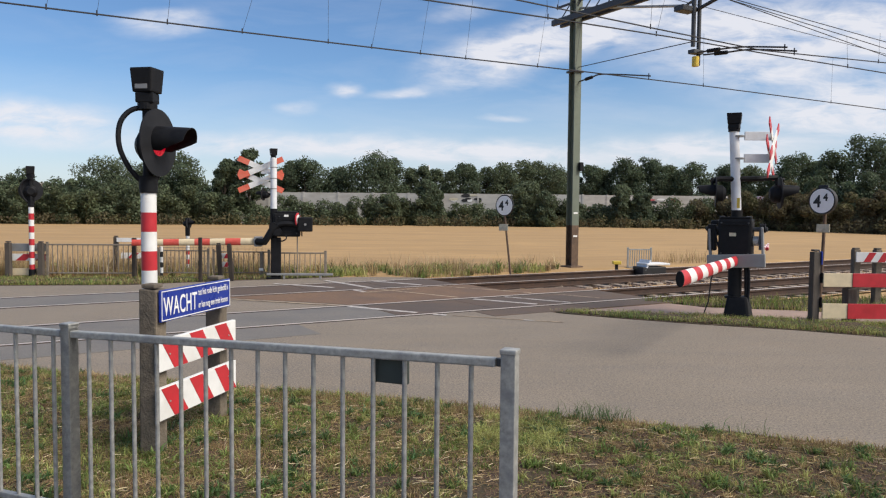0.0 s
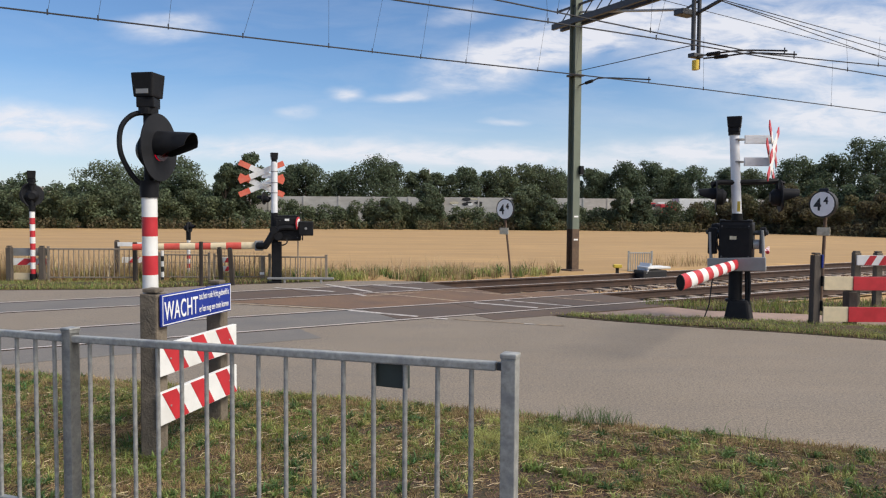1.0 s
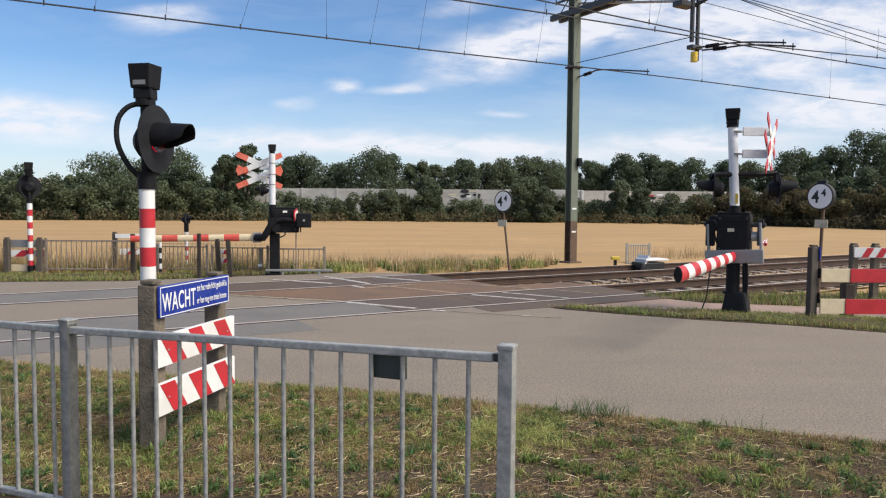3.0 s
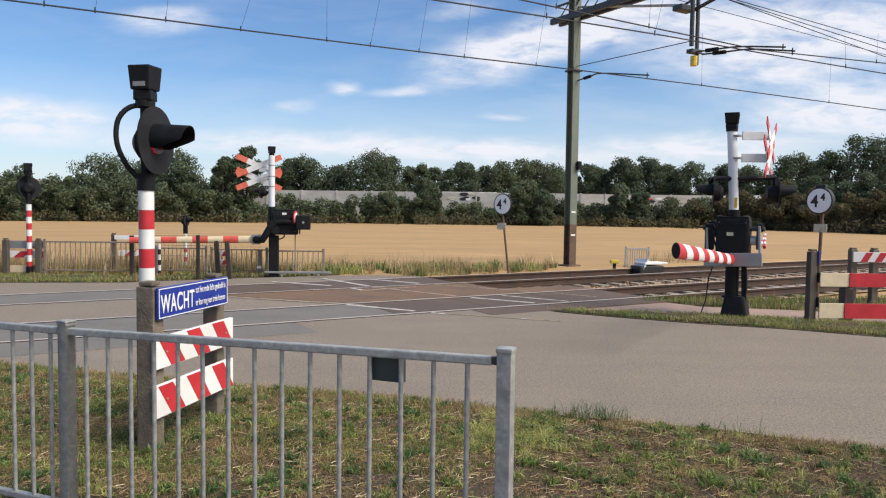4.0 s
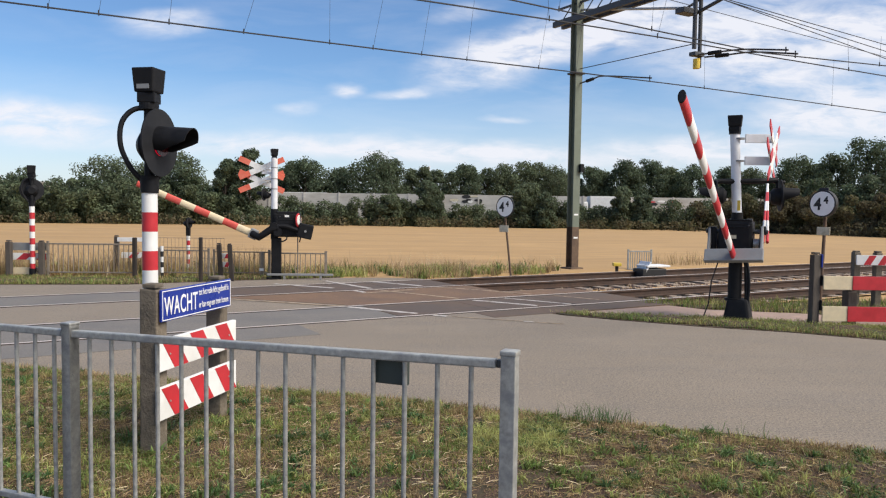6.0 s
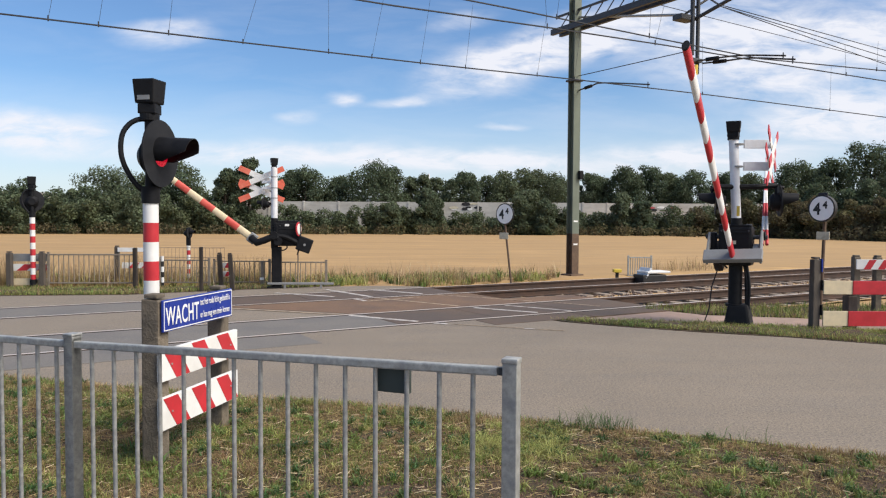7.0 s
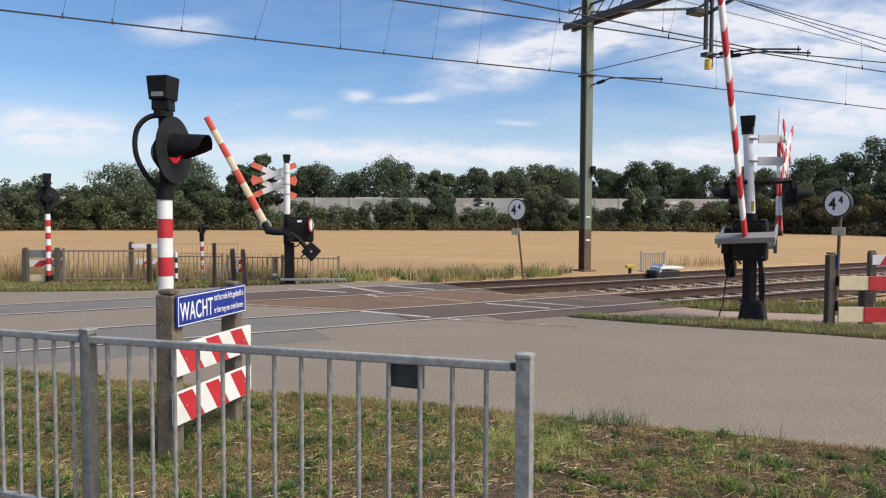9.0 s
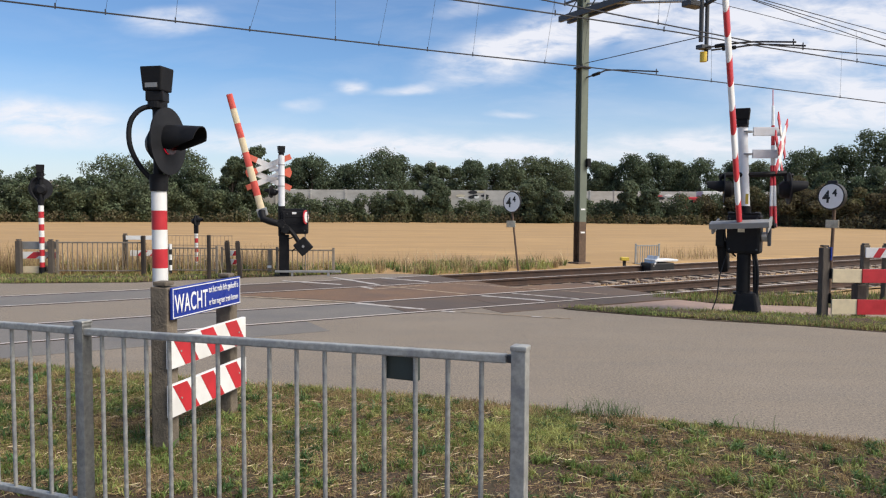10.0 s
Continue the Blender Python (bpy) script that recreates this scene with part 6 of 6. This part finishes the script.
hedge("hedge", [(-120, 72, 3.4, 1.5), (60, 74, 3.9, 1.5), (180, 76, 4.4, 1.5), (300, 78, 4.0, 1.5), (430, 79, 3.2, 1.2)], 41600, 0.15, "leaf", 11, "tangled green hedge along the field's far edge")
hedge("hedge", [(-120, 74, 4.6, 1), (80, 77, 4.4, 1), (150, 79, 5.0, 1), (300, 82, 5.6, 1), (420, 82, 4.8, 1)], 41600, 0.16, "leaf_dark", 12, "dark tall scrub at the field's far edge")
hedge("hedge", [(430, 79, 1.7, 1), (520, 80, 2.7, 1), (640, 81, 2.6, 1), (700, 82, 3.1, 1), (770, 82, 3.0, 1), (800, 82, 2.0, 1), (880, 82, 2.1, 1), (930, 82, 2.9, 1), (1020, 82, 2.6, 1), (1200, 81, 2.7, 1), (1260, 79, 3.0, 1)], 60800, 0.13, "leaf", 13, "low green scrub before the concrete wall")
hedge("hedge", [(480, 83.4, 1.5, 0.5), (560, 83.4, 1.2, 0.5), (660, 83.4, 1.7, 0.5), (720, 83.4, 2.6, 0.5), (860, 83.4, 1.6, 0.5), (950, 83.4, 3.0, 0.5), (1050, 83.4, 1.3, 0.5), (1240, 83.4, 1.6, 0.5)], 25600, 0.14, "leaf_dark", 14, "dark bushes against the concrete wall")
hedge("hedge", [(1220, 80, 3.0, 1), (1320, 76, 3.6, 1.2), (1420, 70, 3.8, 1.2), (1520, 65, 3.6, 1.2), (1640, 60, 3.6, 1.2)], 51200, 0.14, "leaf_dry", 15, "brownish tangled hedge along the field's far edge")
hedge("hedge", [(1300, 82, 4.2, 1), (1420, 76, 4.6, 1), (1520, 70, 4.8, 1), (1640, 66, 5.0, 1)], 35200, 0.15, "leaf_dark", 16, "dark hedge behind the brown one")
hedge("hedge", [(-120, 70.5, 0.7, 0.6), (300, 76, 0.8, 0.6), (640, 79, 0.7, 0.6), (1000, 80, 0.9, 0.6), (1300, 74, 0.9, 0.6), (1640, 58, 0.9, 0.6)], 9000, 0.14, "leaf_dry", 17, "dry rough growth at the edge of the stubble")


hedge("woodland", [(430, 101, 4.2, 1.5), (560, 102, 5.0, 1.5), (700, 103, 4.6, 1.5), (850, 103, 4.6, 1.5), (1000, 103, 5.2, 1.5), (1200, 103, 5.6, 1.5), (1400, 100, 5.6, 1.5), (1640, 92, 6.0, 1.5)], 67200, 0.17, "leaf", 18, "undergrowth under the far row of trees")
hedge("woodland", [(-120, 92, 5.2, 1.5), (150, 94, 5.6, 1.5), (430, 100, 4.6, 1.5)], 25600, 0.18, "leaf_dark", 19, "dark undergrowth under the far row of trees")


def light_mast():
    x, yy, h = far(758, 300, 110)
    m = empty("lighting_mast", x, yy, 0, label="thin pale lighting mast behind the trees", category="mast")
    part("shaft", rod((0, 0, 0), (0, 0, h), 0.22, 0.16, 10), M["pole_white"], m)
    part("cap", box(0.25, 0.25, 1.2, 0.5, 0, h - 3.0), M["pole_white"], m)


light_mast()


def far_building(px0, px1, top, depth, label):
    x0, yy, h = far(px0, top, depth)
    x1 = far(px1, top, depth)[0]
    b = empty("warehouse", (x0 + x1) / 2, yy, 0, label=label, category="building")
    part("wall", box(x1 - x0, 20, h, 0, 10, 0, 0.0), M["wall_concrete"], b)
    part("roof_edge", box(x1 - x0 + 0.6, 20.6, 0.5, 0, 10, h, 0.0), M["grey_paint"], b)


far_building(-60, 36, 331, 190, "distant flat grey warehouse behind the hedge")


def graffiti():
    """Faded painted shapes on the far wall."""
    g = np.random.default_rng(5)
    wall = bpy.data.objects["concrete_wall"]
    for px0, px1, z0, z1, mats in ((800, 856, 2.75, 3.45, ("letter_black", "white", "old_plate", "letter_black")), (1150, 1200, 2.6, 3.2, ("white", "leaf", "letter_black", "red", "white"))):
        for i in range(9):
            a = far(px0 + (px1 - px0) * g.random(), 350, 85.0 if px0 < 1000 else 90.4)[0]
            wd, ht = g.uniform(0.4, 1.1), g.uniform(0.15, 0.45)
            bm = rod((0, 0, 0), (0, 0.02, 0), 0.5, seg=12)
            bmesh.ops.scale(bm, vec=(wd, 1, ht), verts=bm.verts[:])
            bmesh.ops.translate(bm, vec=(a, (84.86 if px0 < 1000 else 90.36) - 0.004 * i, g.uniform(z0, z1)), verts=bm.verts[:])
            part("painted_patch", bm, M[mats[i % len(mats)]], wall)


graffiti()


def lorry(label, length, cab, height):
    """A vehicle on the far road; it drives towards -x."""
    t = empty("truck", 0, 86.6, 0.0, label=label, category="truck", group="far traffic")
    part("cargo_box", box(length, 2.3, height - 1.0, 0, 0, 1.0, 0.06), M["white"], t, "white cargo box")
    part("chassis", box(length + 1.2, 1.8, 0.25, -0.6, 0, 0.7, 0.03), M["letter_black"], t)
    c = part("cab", box(1.9, 2.2, 2.2, -length / 2 - 1.15, 0, 0.75, 0.15), M[cab], t, "truck cab")
    part("windscreen", box(0.04, 1.9, 0.8, -length / 2 - 2.1, 0, 1.9, 0.02), M["glass_dark"], c)
    part("side_window", box(0.8, 0.03, 0.7, -length / 2 - 1.4, -1.105, 1.9, 0.01), M["glass_dark"], c)
    for x in (length * 0.36, length * 0.22, -length / 2 - 1.1):
        for yy in (-0.98, 0.98):
            part("wheel", rod((x, yy - 0.14, 0.48), (x, yy + 0.14, 0.48), 0.48, seg=18), M["rubber"], t)
    return t


long_truck = lorry("red truck with a long white box on the far road", 9.0, "red", 3.6)
small_truck = lorry("small white box truck on the far road", 3.2, "white", 3.6)
red_truck = lorry("red and white truck on the far road", 6.0, "red", 3.6)


# ---- what moves ----
def motions():
    def boom_rows(keys, at, z, y=0.0, turn=0.0):
        return [(t, pose(0, y, z, turn) @ pose(0, 0, 0, 0, -e, 0)) for t, e in keys]
    right = [(0.0, 0.2), (3.2, 0.2), (3.5, 0.8), (3.8, 2.6), (4.0, 4.6), (4.5, 10.6), (5.0, 17.8), (5.5, 24.2), (6.2, 32.5), (7.0, 42.0), (7.5, 48.5), (8.0, 55.0), (8.5, 61.0), (9.0, 67.0), (9.5, 73.0), (10.0, 77.5)]
    walk(right_boom, boom_rows(right, 0, RIGHT_AXLE, 0.0, 2.9))
    walk(short_boom, [(t, pose(0, 0.42, 1.08, 2.0, 0, 5.0) @ pose(0, 0, 0, 0, e, 0)) for t, e in right])
    walk(left_boom, boom_rows([(0.0, -0.7), (3.9, -0.7), (4.2, -0.2), (4.5, 2.6), (4.8, 6.6), (5.0, 9.5), (5.5, 16.7), (6.2, 26.5), (7.0, 37.2), (7.5, 43.5), (8.0, 50.0), (8.5, 56.2), (9.0, 62.1), (9.5, 68.8), (10.0, 75.1)], 0, LEFT_AXLE))
    walk(left_weight, boom_rows([(0.0, 0.0), (4.2, 0.0), (4.8, 2.5), (5.0, 4.0), (5.5, 8.0), (6.2, 13.5), (7.0, 20.5), (8.0, 32.0), (9.0, 42.5), (10.0, 50.0)], 0, LEFT_AXLE))
    for t_ob, x0, speed in ((long_truck, 41.5, 9.9), (small_truck, 75.5, 9.5), (red_truck, 128.0, 9.6)):
        walk(t_ob, [(t, pose(x0 - speed * t, 86.6, 0.0)) for t in (0.0, 2.5, 5.0, 7.5, 10.0)])
    # near lamp flashing: an added flap covers the lit lens and returns into the housing
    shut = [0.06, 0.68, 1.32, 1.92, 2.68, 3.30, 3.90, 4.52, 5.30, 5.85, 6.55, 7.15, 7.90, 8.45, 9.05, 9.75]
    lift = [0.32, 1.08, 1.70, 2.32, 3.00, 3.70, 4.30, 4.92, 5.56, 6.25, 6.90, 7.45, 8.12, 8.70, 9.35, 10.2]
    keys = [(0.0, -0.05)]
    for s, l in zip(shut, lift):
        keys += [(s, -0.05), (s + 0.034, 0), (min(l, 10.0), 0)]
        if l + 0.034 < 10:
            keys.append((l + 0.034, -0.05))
    walk(shutter, [(t, ADDED_FLAP_AT @ pose(a, 0, 0)) for t, a in keys])


motions()
